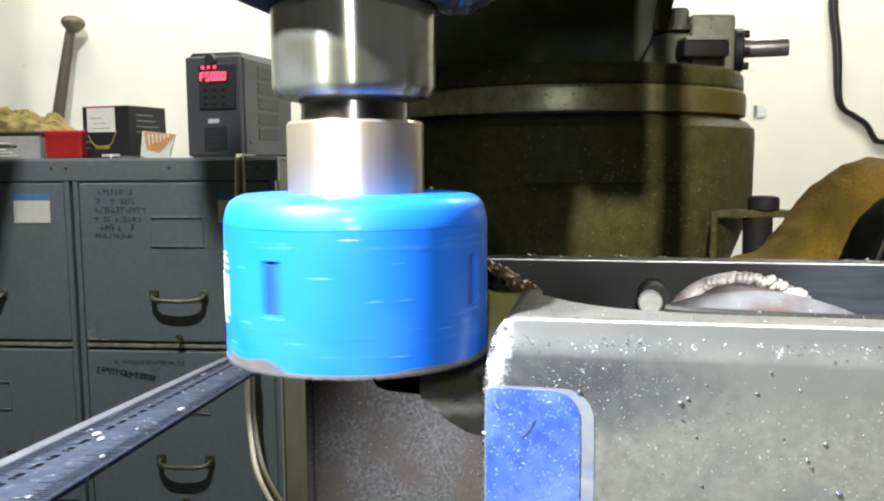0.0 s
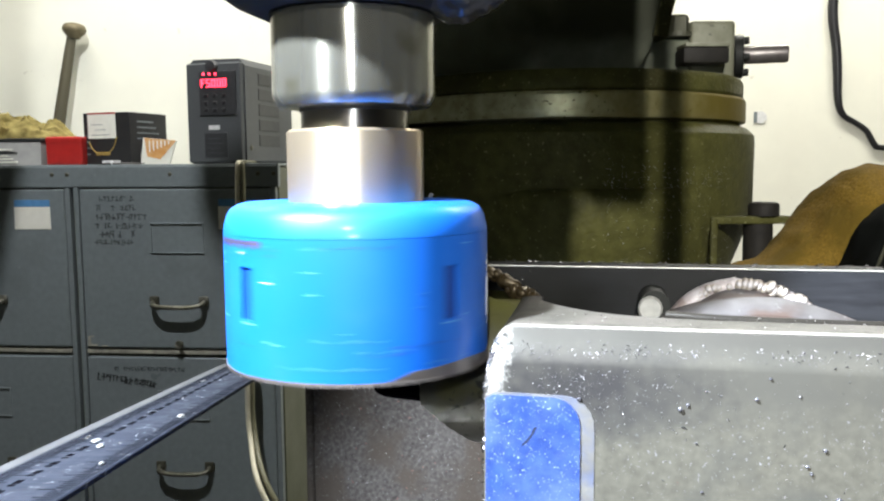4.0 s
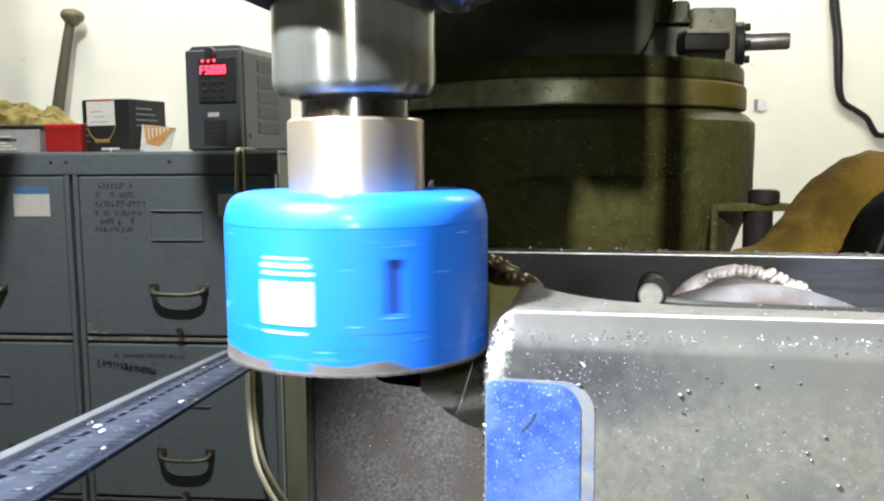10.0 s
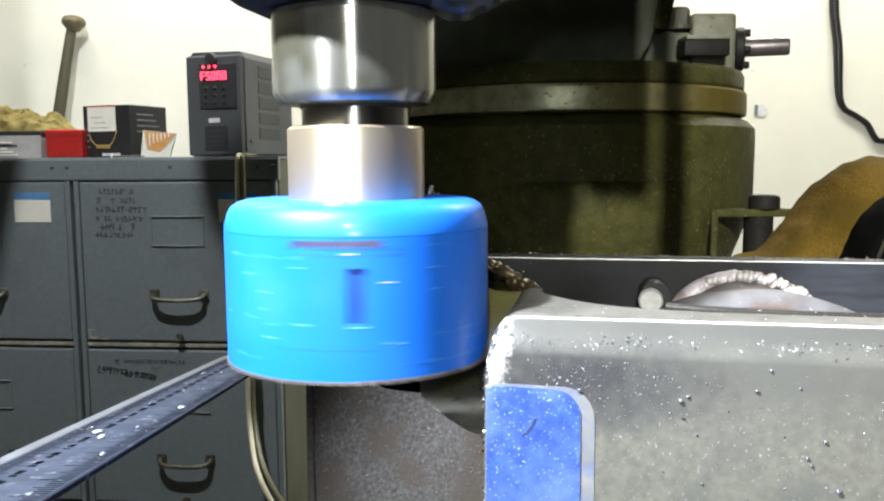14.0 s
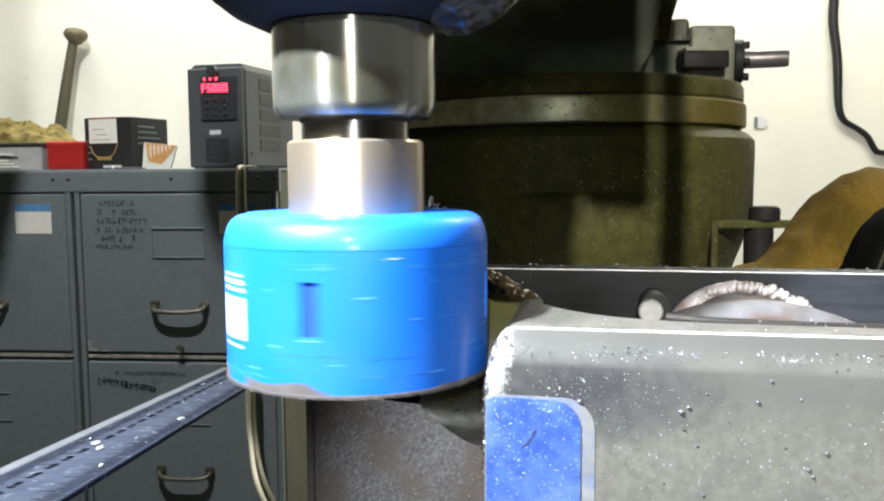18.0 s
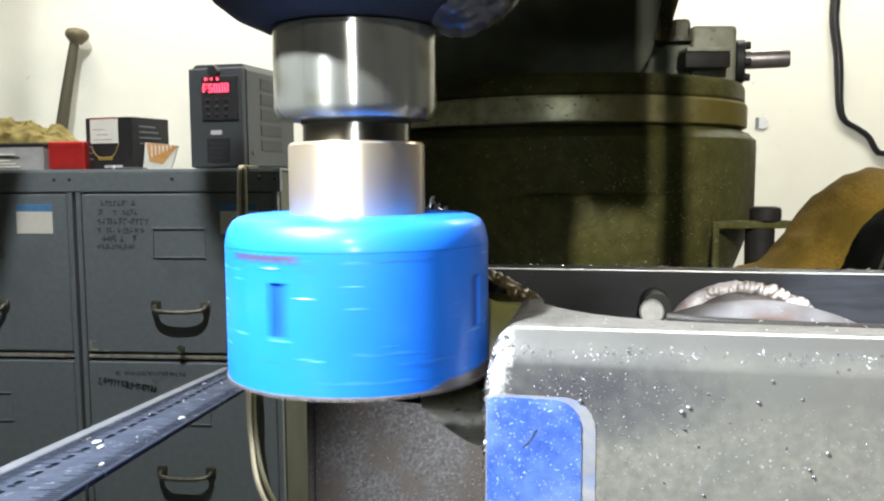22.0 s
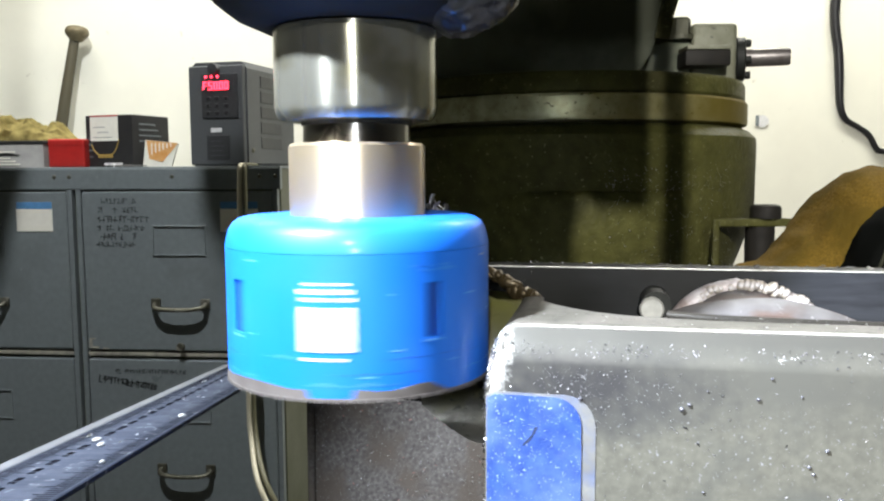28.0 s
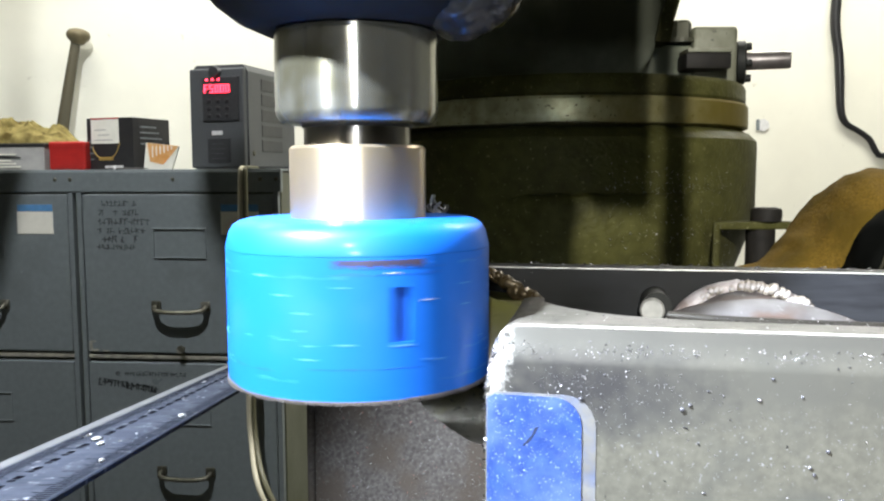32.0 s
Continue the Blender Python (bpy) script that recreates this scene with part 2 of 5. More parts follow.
GROUND = material("ground_bright_steel", (0.115, 0.110, 0.105), (0.075, 0.070, 0.066), 0.55, 0.1, scale=80, bump=0.15, stain=(0.06, 0.057, 0.053), stain_scale=40, spec=0.25)
# Pale steel with glints and lamp light put into its colour
LITSTEEL = material("lit_pale_steel", (0.62, 0.62, 0.58), (0.40, 0.40, 0.38), 0.35, 0.5, scale=200, bump=0.05)
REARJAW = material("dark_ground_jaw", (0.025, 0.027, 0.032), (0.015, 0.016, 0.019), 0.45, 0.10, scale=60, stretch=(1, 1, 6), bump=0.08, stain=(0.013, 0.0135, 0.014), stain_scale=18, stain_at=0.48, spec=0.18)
# The saw's shadow on the rear jaw's left, put into its colour
blotch(REARJAW, (0.005, 0.085, 1.262), (0.062, 0.05, 0.030), (0.006, 0.006, 0.005), 0.4, 60)
# Yellow oil on the ring's right half, with the shade there painted in
blotch(BAND, (0.240, 0.660, 1.356), (0.120, 0.14, 0.05), (0.17, 0.13, 0.020), 0.4, 45)
JAWBLUE = material("worn_blue_paint", (0.013, 0.034, 0.145), (0.026, 0.060, 0.215), 0.45, scale=260, bump=0.12, stain=(0.040, 0.078, 0.25), stain_scale=70, stain_at=0.52, speck=((0.22, 0.29, 0.46), 1500, 0.63))
# Paler towards the bottom of the blue panel
blotch(JAWBLUE, (0.012, 0.0, -0.056), (0.018, 0.1, 0.026), (0.052, 0.090, 0.240), 0.7, 300)
CHIPPEDBLUE = material("chipped_blue_paint", (0.006, 0.014, 0.052), (0.010, 0.022, 0.070), 0.6, scale=300, bump=0.1)
WORN = material("paint_worn_edge", (0.075, 0.092, 0.15), (0.11, 0.108, 0.10), 0.5, scale=160, bump=0.4, stain=(0.15, 0.15, 0.14), stain_scale=90)
TUBESTEEL = material("mill_scale_tube", (0.105, 0.100, 0.086), (0.064, 0.060, 0.050), 0.36, 0.3, scale=120, bump=0.5, stain=(0.085, 0.077, 0.030), stain_scale=45, speck=((0.02, 0.018, 0.012), 320, 0.62))
# More olive towards the top of the tube
blotch(TUBESTEEL, (-0.012, 0.06, 1.268), (0.03, 0.05, 0.020), (0.11, 0.108, 0.030), 0.4, 160)
HUMP = material("ground_lavender_steel", (0.105, 0.102, 0.109), (0.062, 0.058, 0.061), 0.55, 0.15, scale=130, bump=0.1, stain=(0.075, 0.054, 0.048), stain_scale=48, stain_at=0.52, spec=0.3, speck=((0.2, 0.2, 0.21), 300, 0.66))
SCORCH = material("scorched_enamel", (0.030, 0.030, 0.075), (0.060, 0.045, 0.070), 0.5, scale=200, bump=0.1)
DARKBAR = material("blackened_bar", (0.020, 0.018, 0.015), (0.012, 0.011, 0.010), 0.6, 0.0, scale=120, bump=0.2, spec=0.15)
WELD = material("weld_bead", (0.36, 0.33, 0.28), (0.17, 0.13, 0.085), 0.42, 0.25, scale=260, bump=0.5, stain=(0.42, 0.41, 0.43), stain_scale=120)
WELDROOT = material("smeared_weld_metal", (0.42, 0.40, 0.42), (0.24, 0.20, 0.19), 0.5, 0.2, scale=160, bump=0.5, stain=(0.16, 0.12, 0.11), stain_scale=90, stain_at=0.55)
BRASSWELD = material("heat_tinted_weld", (0.085, 0.060, 0.026), (0.035, 0.026, 0.013), 0.38, 0.6, scale=200, bump=0.4)
CHIP = material("steel_swarf", (0.60, 0.61, 0.65), (0.4, 0.4, 0.42), 0.32, 1.0, scale=300, bump=0.1)
CHIPDARK = material("dark_swarf", (0.08, 0.08, 0.09), None, 0.4, 0.8, scale=300, bump=0.1)
BEAD = material("glossy_bead", (0.42, 0.43, 0.50), (0.22, 0.225, 0.28), 0.16, 0.8, scale=300, bump=0.05)
RUBBER = material("dusty_rubber", (0.088, 0.082, 0.078), (0.032, 0.028, 0.027), 0.7, scale=420, bump=0.5, stain=(0.056, 0.047, 0.040), stain_scale=26, stain_at=0.50, spec=0.15)
SUEDE = material("ochre_suede", (0.170, 0.108, 0.018), (0.095, 0.058, 0.009), 0.95, scale=900, bump=1.0, stain=(0.098, 0.064, 0.010), stain_scale=48, stain_at=0.47, spec=0.1, bump_scale=500)
LEATHER = material("black_leather", (0.005, 0.0055, 0.005), None, 0.7, scale=90, bump=0.8, spec=0.03, bump_scale=60)
BLACKCORD = material("black_cable", (0.012, 0.012, 0.014), None, 0.45, scale=90, bump=0.1)
OLIVECORD = material("aged_cable", (0.13, 0.125, 0.075), (0.10, 0.095, 0.055), 0.55, scale=90, bump=0.1)
CREAM = material("cream_cable", (0.50, 0.47, 0.36), (0.42, 0.39, 0.29), 0.5, scale=90, bump=0.1)
RULE = material("steel_rule", (0.025, 0.029, 0.041), (0.014, 0.017, 0.025), 0.7, 0.0, scale=50, stretch=(1, 12, 1), bump=0.08, stain=(0.021, 0.024, 0.034), stain_scale=90, spec=0.05, speck=((0.12, 0.125, 0.14), 300, 0.62))
RULEEDGE = material("rule_edge_highlight", (0.072, 0.075, 0.082), (0.045, 0.047, 0.053), 0.5, 0.2, scale=90, bump=0.05)
RULEINK = material("etched_marks", (0.004, 0.004, 0.006), None, 0.9, scale=200, bump=0, spec=0.0)
WOODH = material("hammer_handle", (0.075, 0.066, 0.038), (0.038, 0.033, 0.018), 0.6, scale=40, stretch=(1, 1, 0.1), bump=0.3)
HAMMER = material("hammer_face", (0.21, 0.175, 0.10), (0.11, 0.09, 0.05), 0.5, 0.3, scale=60, bump=0.3)
REDBOX = material("red_plastic", (0.42, 0.018, 0.015), (0.34, 0.014, 0.012), 0.45, scale=60, bump=0.1)
BLACKBOX = material("black_carton", (0.018, 0.018, 0.02), (0.025, 0.024, 0.024), 0.45, scale=60, bump=0.1)
GOLDINK = material("gold_print", (0.40, 0.27, 0.07), None, 0.5, scale=90, bump=0)
ORANGE = material("orange_carton", (0.62, 0.27, 0.06), (0.70, 0.42, 0.18), 0.6, scale=60, bump=0.1)
GREYBOX = material("grey_card_box", (0.40, 0.39, 0.37), (0.33, 0.32, 0.31), 0.65, scale=50, bump=0.1)
RAG = material("khaki_rag", (0.27, 0.225, 0.085), (0.075, 0.055, 0.016), 0.9, scale=45, bump=0.8, spec=0.1)
PLASTICWRAP = material("wrinkled_wrap", (0.022, 0.024, 0.028), (0.014, 0.015, 0.018), 0.24, scale=30, bump=0.2, coat=0.6)
TABLE = material("cast_iron_table", (0.20, 0.20, 0.19), (0.14, 0.14, 0.13), 0.35, 0.7, scale=60, bump=0.2)

# ---- building helpers ----


def link_mesh(name, bm, mat, smooth=None):
    me = bpy.data.meshes.new(name)
    bmesh.ops.recalc_face_normals(bm, faces=bm.faces)
    bm.to_mesh(me)
    bm.free()
    me.materials.append(mat)
    if smooth is not None:
        for p in me.polygons:
            p.use_smooth = True
        me.set_sharp_from_angle(angle=radians(smooth))
    return new(name, me)


def thing(name, bm, mat, label, category, m=None, smooth=None, group="", kind=""):
    ob = link_mesh(name, bm, mat, smooth) if bm else new(name)
    if m is not None:
        ob.matrix_world = m
    return tagged(ob, label, category, group, kind)


def part(name, bm, mat, parent, label="", smooth=None, m=None):
    ob = link_mesh(name, bm, mat, smooth)
    ob.parent = parent
    if m is not None:
        ob.matrix_basis = m
    return tagged(ob, label)


def box(x0, x1, y0, y1, z0, z1, bevel=0.0, seg=2, bm=None):
    bm = bm or bmesh.new()
    r = bmesh.ops.create_cube(bm, size=1.0)
    for v in r["verts"]:
        v.co = Vector(((x0 + x1) / 2 + v.co.x * (x1 - x0), (y0 + y1) / 2 + v.co.y * (y1 - y0), (z0 + z1) / 2 + v.co.z * (z1 - z0)))
    if bevel:
        es = list({e for v in r["verts"] for e in v.link_edges})
        bmesh.ops.bevel(bm, geom=es, offset=bevel, segments=seg, profile=0.6, affect="EDGES")
    return bm


def lathe(profile, seg=96, cx=0.0, cy=0.0, bm=None, closed=False):
    """Turns (radius, z) pairs round the z axis."""
    bm = bm or bmesh.new()
    rings = []
    for r, z in profile:
        if r < 1e-6:
            rings.append([bm.verts.new((cx, cy, z))])
        else:
            rings.append([bm.verts.new((cx + r * math.cos(2 * math.pi * i / seg), cy + r * math.sin(2 * math.pi * i / seg), z)) for i in range(seg)])
    pairs = list(zip(rings, rings[1:])) + ([(rings[-1], rings[0])] if closed else [])
    for a, b in pairs:
        for i in range(seg):
            j = (i + 1) % seg
            loop = [a[i % len(a)], a[j % len(a)], b[j % len(b)], b[i % len(b)]]
            loop = list(dict.fromkeys(loop))
            if len(loop) > 2:
                bm.faces.new(loop)
    return bm


def sweep(points, radius, seg=10, bm=None, cap=True, flat=1.0):
    """A round bar along a smooth line through the points; radius may be one number or one a point."""
    bm = bm or bmesh.new()
    pts = [Vector(p) for p in points]
    rad = radius if isinstance(radius, (list, tuple)) else [radius] * len(pts)
    fine, fr = [], []
    for i in range(len(pts) - 1):
        p0, p1, p2, p3 = pts[max(i - 1, 0)], pts[i], pts[i + 1], pts[min(i + 2, len(pts) - 1)]
        n = 8 if len(pts) > 2 else 1
        for k in range(n):
            t = k / n
            fine.append(0.5 * ((2 * p1) + (p2 - p0) * t + (2 * p0 - 5 * p1 + 4 * p2 - p3) * t * t + (3 * p1 - p0 - 3 * p2 + p3) * t ** 3))
            fr.append(rad[i] + (rad[i + 1] - rad[i]) * t)
    fine.append(pts[-1])
    fr.append(rad[-1])
    rings, side = [], None
    for i, p in enumerate(fine):
        d = (fine[min(i + 1, len(fine) - 1)] - fine[max(i - 1, 0)]).normalized()
        if side is None:
            side = d.cross(Vector((0, 0, 1)) if abs(d.z) < 0.9 else Vector((1, 0, 0))).normalized()
        side = (side - d * side.dot(d)).normalized()
        up = side.cross(d)
        rings.append([bm.verts.new(p + fr[i] * (side * math.cos(2 * math.pi * k / seg) + up * flat * math.sin(2 * math.pi * k / seg))) for k in range(seg)])
    for a, b in zip(rings, rings[1:]):
        for k in range(seg):
            bm.faces.new((a[k], a[(k + 1) % seg], b[(k + 1) % seg], b[k]))
    if cap:
        bm.faces.new(rings[0])
        bm.faces.new(rings[-1])
    return bm


def extrude_outline(outline, y0, y1, bm=None):
    """A prism: an (x, z) outline between two depths."""
    bm = bm or bmesh.new()
    a = [bm.verts.new((x, y0, z)) for x, z in outline]
    b = [bm.verts.new((x, y1, z)) for x, z in outline]
    bm.faces.new(a)
    bm.faces.new(b[::-1])
    for i in range(len(a)):
        j = (i + 1) % len(a)
        bm.faces.new((a[i], b[i], b[j], a[j]))
    return bm


def scribble(lines, rng, y):
    """Handwriting that cannot be read: rows of small uneven strokes. lines: (x, z, length, height)."""
    bm = bmesh.new()
    for x, z, length, h in lines:
        at = x
        while at < x + length:
            w = rng.uniform(0.35, 0.75) * h
            if rng.random() > 0.14:
                for k in range(rng.choice((3, 4, 4))):
                    x0, z0 = at + rng.uniform(0, w), z + rng.uniform(-0.45, 0.45) * h
                    x1, z1 = at + rng.uniform(0, w), z + rng.uniform(-0.45, 0.45) * h
                    if k == 1:
                        x0, x1, z1 = at, at + w + 0.12 * h, z0 + rng.uniform(-0.15, 0.15) * h
                    if k == 0:
                        x1, z0, z1 = x0 + rng.uniform(-0.1, 0.2) * w, z - 0.45 * h, z + 0.45 * h
                    d = Vector((x1 - x0, z1 - z0))
                    if d.length < 0.2 * h:
                        continue
                    n = Vector((-d.y, d.x)).normalized() * h * 0.064
                    bm.faces.new([bm.verts.new((px, y - 0.0004, pz)) for px, pz in ((x0 - n.x, z0 - n.y), (x1 - n.x, z1 - n.y), (x1 + n.x, z1 + n.y), (x0 + n.x, z0 + n.y))])
            at += w + 0.10 * h
    return bm

# ---- room ----
X0, X1, Y0, Y1, H = -2.3, 2.3, -2.2, 2.20, 2.75
thing("floor", box(X0 - 0.1, X1 + 0.1, Y0 - 0.1, Y1 + 0.1, -0.1, 0), CONCRETE, "stained grey concrete workshop floor", "floor", kind="structure")
thing("ceiling", box(X0 - 0.1, X1 + 0.1, Y0 - 0.1, Y1 + 0.1, H, H + 0.1), CEIL, "plain off-white workshop ceiling", "ceiling", kind="structure")
thing("wall_north", box(X0, X1, Y1, Y1 + 0.1, 0, H), WALL, "cream painted workshop wall behind the machine", "wall", kind="structure")
# The three unseen walls are coloured dark to weaken the bounce light
thing("wall_south", box(X0, X1, Y0 - 0.1, Y0, 0, H), WALLDIM, "unseen workshop wall, darkened to cut bounced light", "wall", kind="structure")
thing("wall_west", box(X0 - 0.1, X0, Y0 - 0.1, Y1 + 0.1, 0, H), WALLDIM, "unseen workshop wall, darkened to cut bounced light", "wall", kind="structure")
thing("wall_east", box(X1, X1 + 0.1, Y0 - 0.1, Y1 + 0.1, 0, H), WALLDIM, "unseen workshop wall, darkened to cut bounced light", "wall", kind="structure")

# ---- filing cabinets ----


CABINET_ROW = pose(-0.683, 1.535, 0, 0, 0, -5.5)  # front foot of the first cabinet; the row is turned slightly


def filing_cabinet(x, rng, written):
    """Four-drawer steel cabinet, 0.387 wide, its front at y = 0 in its own space."""
    w, d, h = 0.387, 0.585, 1.3227
    ob = thing("filing_cabinet", None, None, "grey-painted steel four-drawer filing cabinet with worn nickel handles", "filing cabinet", CABINET_ROW @ pose(x, 0, 0), group="filing cabinets")
    part("body", box(0, w, 0.016, d, 0.03, h - 0.004, 0.003), SHELL, ob, "shell in a darker olive-grey")
    part("plinth", box(0.012, w - 0.012, 0.03, d - 0.02, 0, 0.03), CABDARK, ob)
    bm = box(-0.004, w + 0.004, 0.002, d, h - 0.004, h, 0.0015)
    box(-0.004, w + 0.004, 0.001, 0.015, h - 0.042, h - 0.002, 0.003, bm=bm)
    part("top", bm, CABINET, ob)
    for sx in (0.002, w - 0.0118):
        part("stile", box(sx, sx + 0.0095, 0.002, 0.016, 0.03, h - 0.040, 0.002), CABINET, ob)
    for sx in (0.189, w - 0.005, w - 0.034):
        part("rivet", lathe([(0, -0.0016), (0.003, -0.0012), (0.004, 0.0)], 16), NICKEL, ob, m=pose(sx, 0.001, h - 0.018, -90))
    zt = h - 0.043
    for i in range(4):
        zb = zt - 0.297
        dr = part("drawer", box(0.0145, w - 0.0122, 0.0, 0.0155, zb, zt - 0.002, 0.0035, 3), CABINET, ob)
        part("rail", box(0.013, w - 0.013, 0.0035, 0.016, zb - 0.0125, zb - 0.0035, 0.002), RAILWORN if i == 0 else CABINET, ob, "paint-worn drawer rail" if i == 0 else "")
        cx, hz = 0.1985, zb + 0.090
        bm = bmesh.new()
        for sx in (-0.047, 0.047):
            box(cx + sx - 0.009, cx + sx + 0.009, -0.006, 0.001, hz - 0.010, hz + 0.008, 0.003, bm=bm)
        sweep([(cx - 0.048, -0.002, hz), (cx - 0.046, -0.014, hz - 0.006), (cx - 0.030, -0.021, hz - 0.009), (cx, -0.0225, hz - 0.010), (cx + 0.030, -0.021, hz - 0.009), (cx + 0.046, -0.014, hz - 0.006), (cx + 0.048, -0.002, hz)], 0.0046, 10, bm, flat=0.8)
        part("handle", bm, NICKEL, dr, "worn nickel bow handle", 50)
        hb = zb + 0.177
        bm = bmesh.new()
        for a in ((cx - 0.050, cx + 0.051, hb, hb + 0.0022), (cx - 0.050, cx + 0.051, hb + 0.0535, hb + 0.0562), (cx - 0.050, cx - 0.0476, hb + 0.0022, hb + 0.0535), (cx + 0.0486, cx + 0.051, hb + 0.0022, hb + 0.0535)):
            box(a[0], a[1], -0.0026, 0.001, a[2], a[3], 0.0006, 1, bm)
        part("label_holder", bm, CABINET, dr, smooth=None)
        part("lock", lathe([(0, -0.014), (0.0070, -0.013), (0.0080, -0.009), (0.005, -0.007), (0.005, 0.001)], 20), NICKEL, dr, "small nickel latch button", 40, m=pose(cx, 0, zb + 0.009, -90))
        if i == 0:
            c0 = 0.278 if written else 0.2765
            part("card", box(c0, c0 + 0.0705, -0.0012, 0.0005, zt - 0.0755, zt - 0.0340, 0.0003, 1), CARD, dr, "yellowed card taped to the drawer")
            part("card_edge", box(c0 + 0.001, c0 + 0.070, -0.0012, 0.0005, zt - 0.0335, zt - 0.0210, 0.0003, 1), CARDBLUE, dr, "blue strip of the card")
        if written and i == 0:
            rows = [(0.047, zt - 0.019, 0.066, 0.012), (0.046, zt - 0.036, 0.082, 0.012), (0.044, zt - 0.053, 0.097, 0.013), (0.042, zt - 0.069, 0.086, 0.012), (0.040, zt - 0.085, 0.084, 0.014), (0.040, zt - 0.099, 0.070, 0.011)]
            part("handwriting", scribble(rows, rng, -0.0002), INK, dr, "faded handwritten list")
            for x0, x1, z0, z1 in ((0.018, 0.024, 0.002, 0.020), (0.024, 0.036, 0.002, 0.006), (0.044, 0.056, 0.001, 0.004), (0.019, 0.030, 0.019, 0.022)):
                part("worn_patch", box(x0, x1, -0.0005, 0.001, zb + z0, zb + z1, 0.0004, 1), RAILWORN, dr, "paint chipped to bare metal")
        if written and i == 1:
            rows = [(0.067, zt - 0.024, 0.135, 0.009)]
            part("handwriting", scribble(rows, rng, -0.0002), INK, dr, "faded handwritten line")
            part("handwriting", scribble([(0.0, 0.0, 0.064, 0.016), (0.073, 0.0, 0.036, 0.015), (0.002, 0.0005, 0.062, 0.014), (0.074, 0.0005, 0.034, 0.014)], rng, -0.0002), INKBOLD, dr, "bold handwritten line", m=pose(0.033, 0, zt - 0.038, 0, 8, 0))
        zt = zb - 0.016
    return ob


rng = random.Random(4)
filing_cabinet(0, rng, True)
filing_cabinet(-0.390, rng, False)
filing_cabinet(-0.780, rng, False)

# ---- things on the cabinets ----
CT = 1.3227


def text_strokes(s, x, z, w, h, step):
    """Seven-segment figures as flat bars in the xz plane."""
    segs = {"F": "afeg", "5": "afgcd", "0": "abcdef", ".": "p"}
    bm = bmesh.new()
    t = h * 0.11
    for ch in s:
        if ch == ".":
            box(x - step * 0.12, x - step * 0.12 + t, -0.0012, 0, z, z + t, bm=bm)
            continue
        for k in segs[ch]:
            a = {"a": (0, w, h - t, h), "g": (0, w, h / 2 - t / 2, h / 2 + t / 2), "d": (0, w, 0, t), "f": (0, t, h / 2, h), "e": (0, t, 0, h / 2), "b": (w - t, w, h / 2, h), "c": (w - t, w, 0, h / 2)}[k]
            box(x + a[0], x + a[1], -0.0012, 0, z + a[2], z + a[3], bm=bm)
        x += step
    return bm


def drive(m):
    """Variable frequency drive: front at y = 0, 0.118 wide, 0.2 high."""
    w, d, h = 0.121, 0.195, 0.1955
    ob = thing("inverter_drive", None, None, "dark grey plastic inverter drive with a lit red display", "motor drive", m)
    out = [(0.006, 0), (w - 0.006, 0), (w, 0.006), (w, h - 0.014), (w - 0.010, h - 0.001), (0.012, h), (0, h - 0.012), (0, 0.006)]
    part("housing", extrude_outline([(x, z) for x, z in out], 0.012, d), VFDGREY, ob)
    part("front_cover", box(0.003, w - 0.003, 0, 0.013, 0.003, h - 0.008, 0.004, 3), VFDGREY, ob)
    part("keypad", box(0.032, w - 0.012, -0.003, 0.002, 0.090, 0.172, 0.002), VFDDARK, ob, "dark keypad panel")
    part("knob", lathe([(0, -0.010), (0.010, -0.009), (0.0115, -0.001), (0.0125, 0.0)], 24), VFDDARK, ob, "black dial", 40, m=pose(0.060, 0, 0.180, -90))
    part("display", box(0.033, w - 0.020, -0.0036, -0.002, 0.139, 0.162), VFDDARK, ob)
    part("display_digits", text_strokes("F50.00", 0.0375, 0.1425, 0.0076, 0.0145, 0.0113), LED, ob, "glowing red digits", m=pose(0, -0.0037, 0))
    bm = bmesh.new()
    for i in range(3):
        lathe([(0, -0.0012), (0.0022, -0.001), (0.0022, 0)], 12, 0.043 + i * 0.0125, 0, bm)
    part("indicator_lamp", bm, LED, ob, "red indicator lamps", m=pose(0, -0.0034, 0.1665, -90))
    for r in range(3):
        for c in range(3):
            part("button", box(0.042 + c * 0.019, 0.051 + c * 0.019, -0.0048, -0.002, 0.096 + r * 0.0135, 0.103 + r * 0.0135, 0.001, 1), BLACKCORD, ob)
    part("sticker", box(0.049, 0.072, -0.0010, 0.0005, 0.064, 0.072), WHITEINK, ob, "small white sticker")
    part("terminal_cover", box(0.040, 0.088, -0.0015, 0.001, 0.012, 0.058, 0.001), VFDDARK, ob, "dark terminal cover")
    for i in range(4):
        part("cover_text", box(0.048, 0.078 - 0.004 * (i % 2), -0.002, -0.001, 0.020 + i * 0.009, 0.021 + i * 0.009), VFDGREY, ob)
    for i in range(5):
        part("vent", box(w - 0.0006, w + 0.0012, 0.060, 0.140, 0.034 + i * 0.029, 0.056 + i * 0.029, 0.0005, 1), VFDVENT, ob, "side vent")
    part("screw", lathe([(0, 0.003), (0.004, 0.002), (0.005, 0)], 16), NICKEL, ob, m=pose(w, 0.028, 0.03, 0, 90))
    return ob


drive(pose(-0.4835, 1.590, CT, 0, 0, -17))


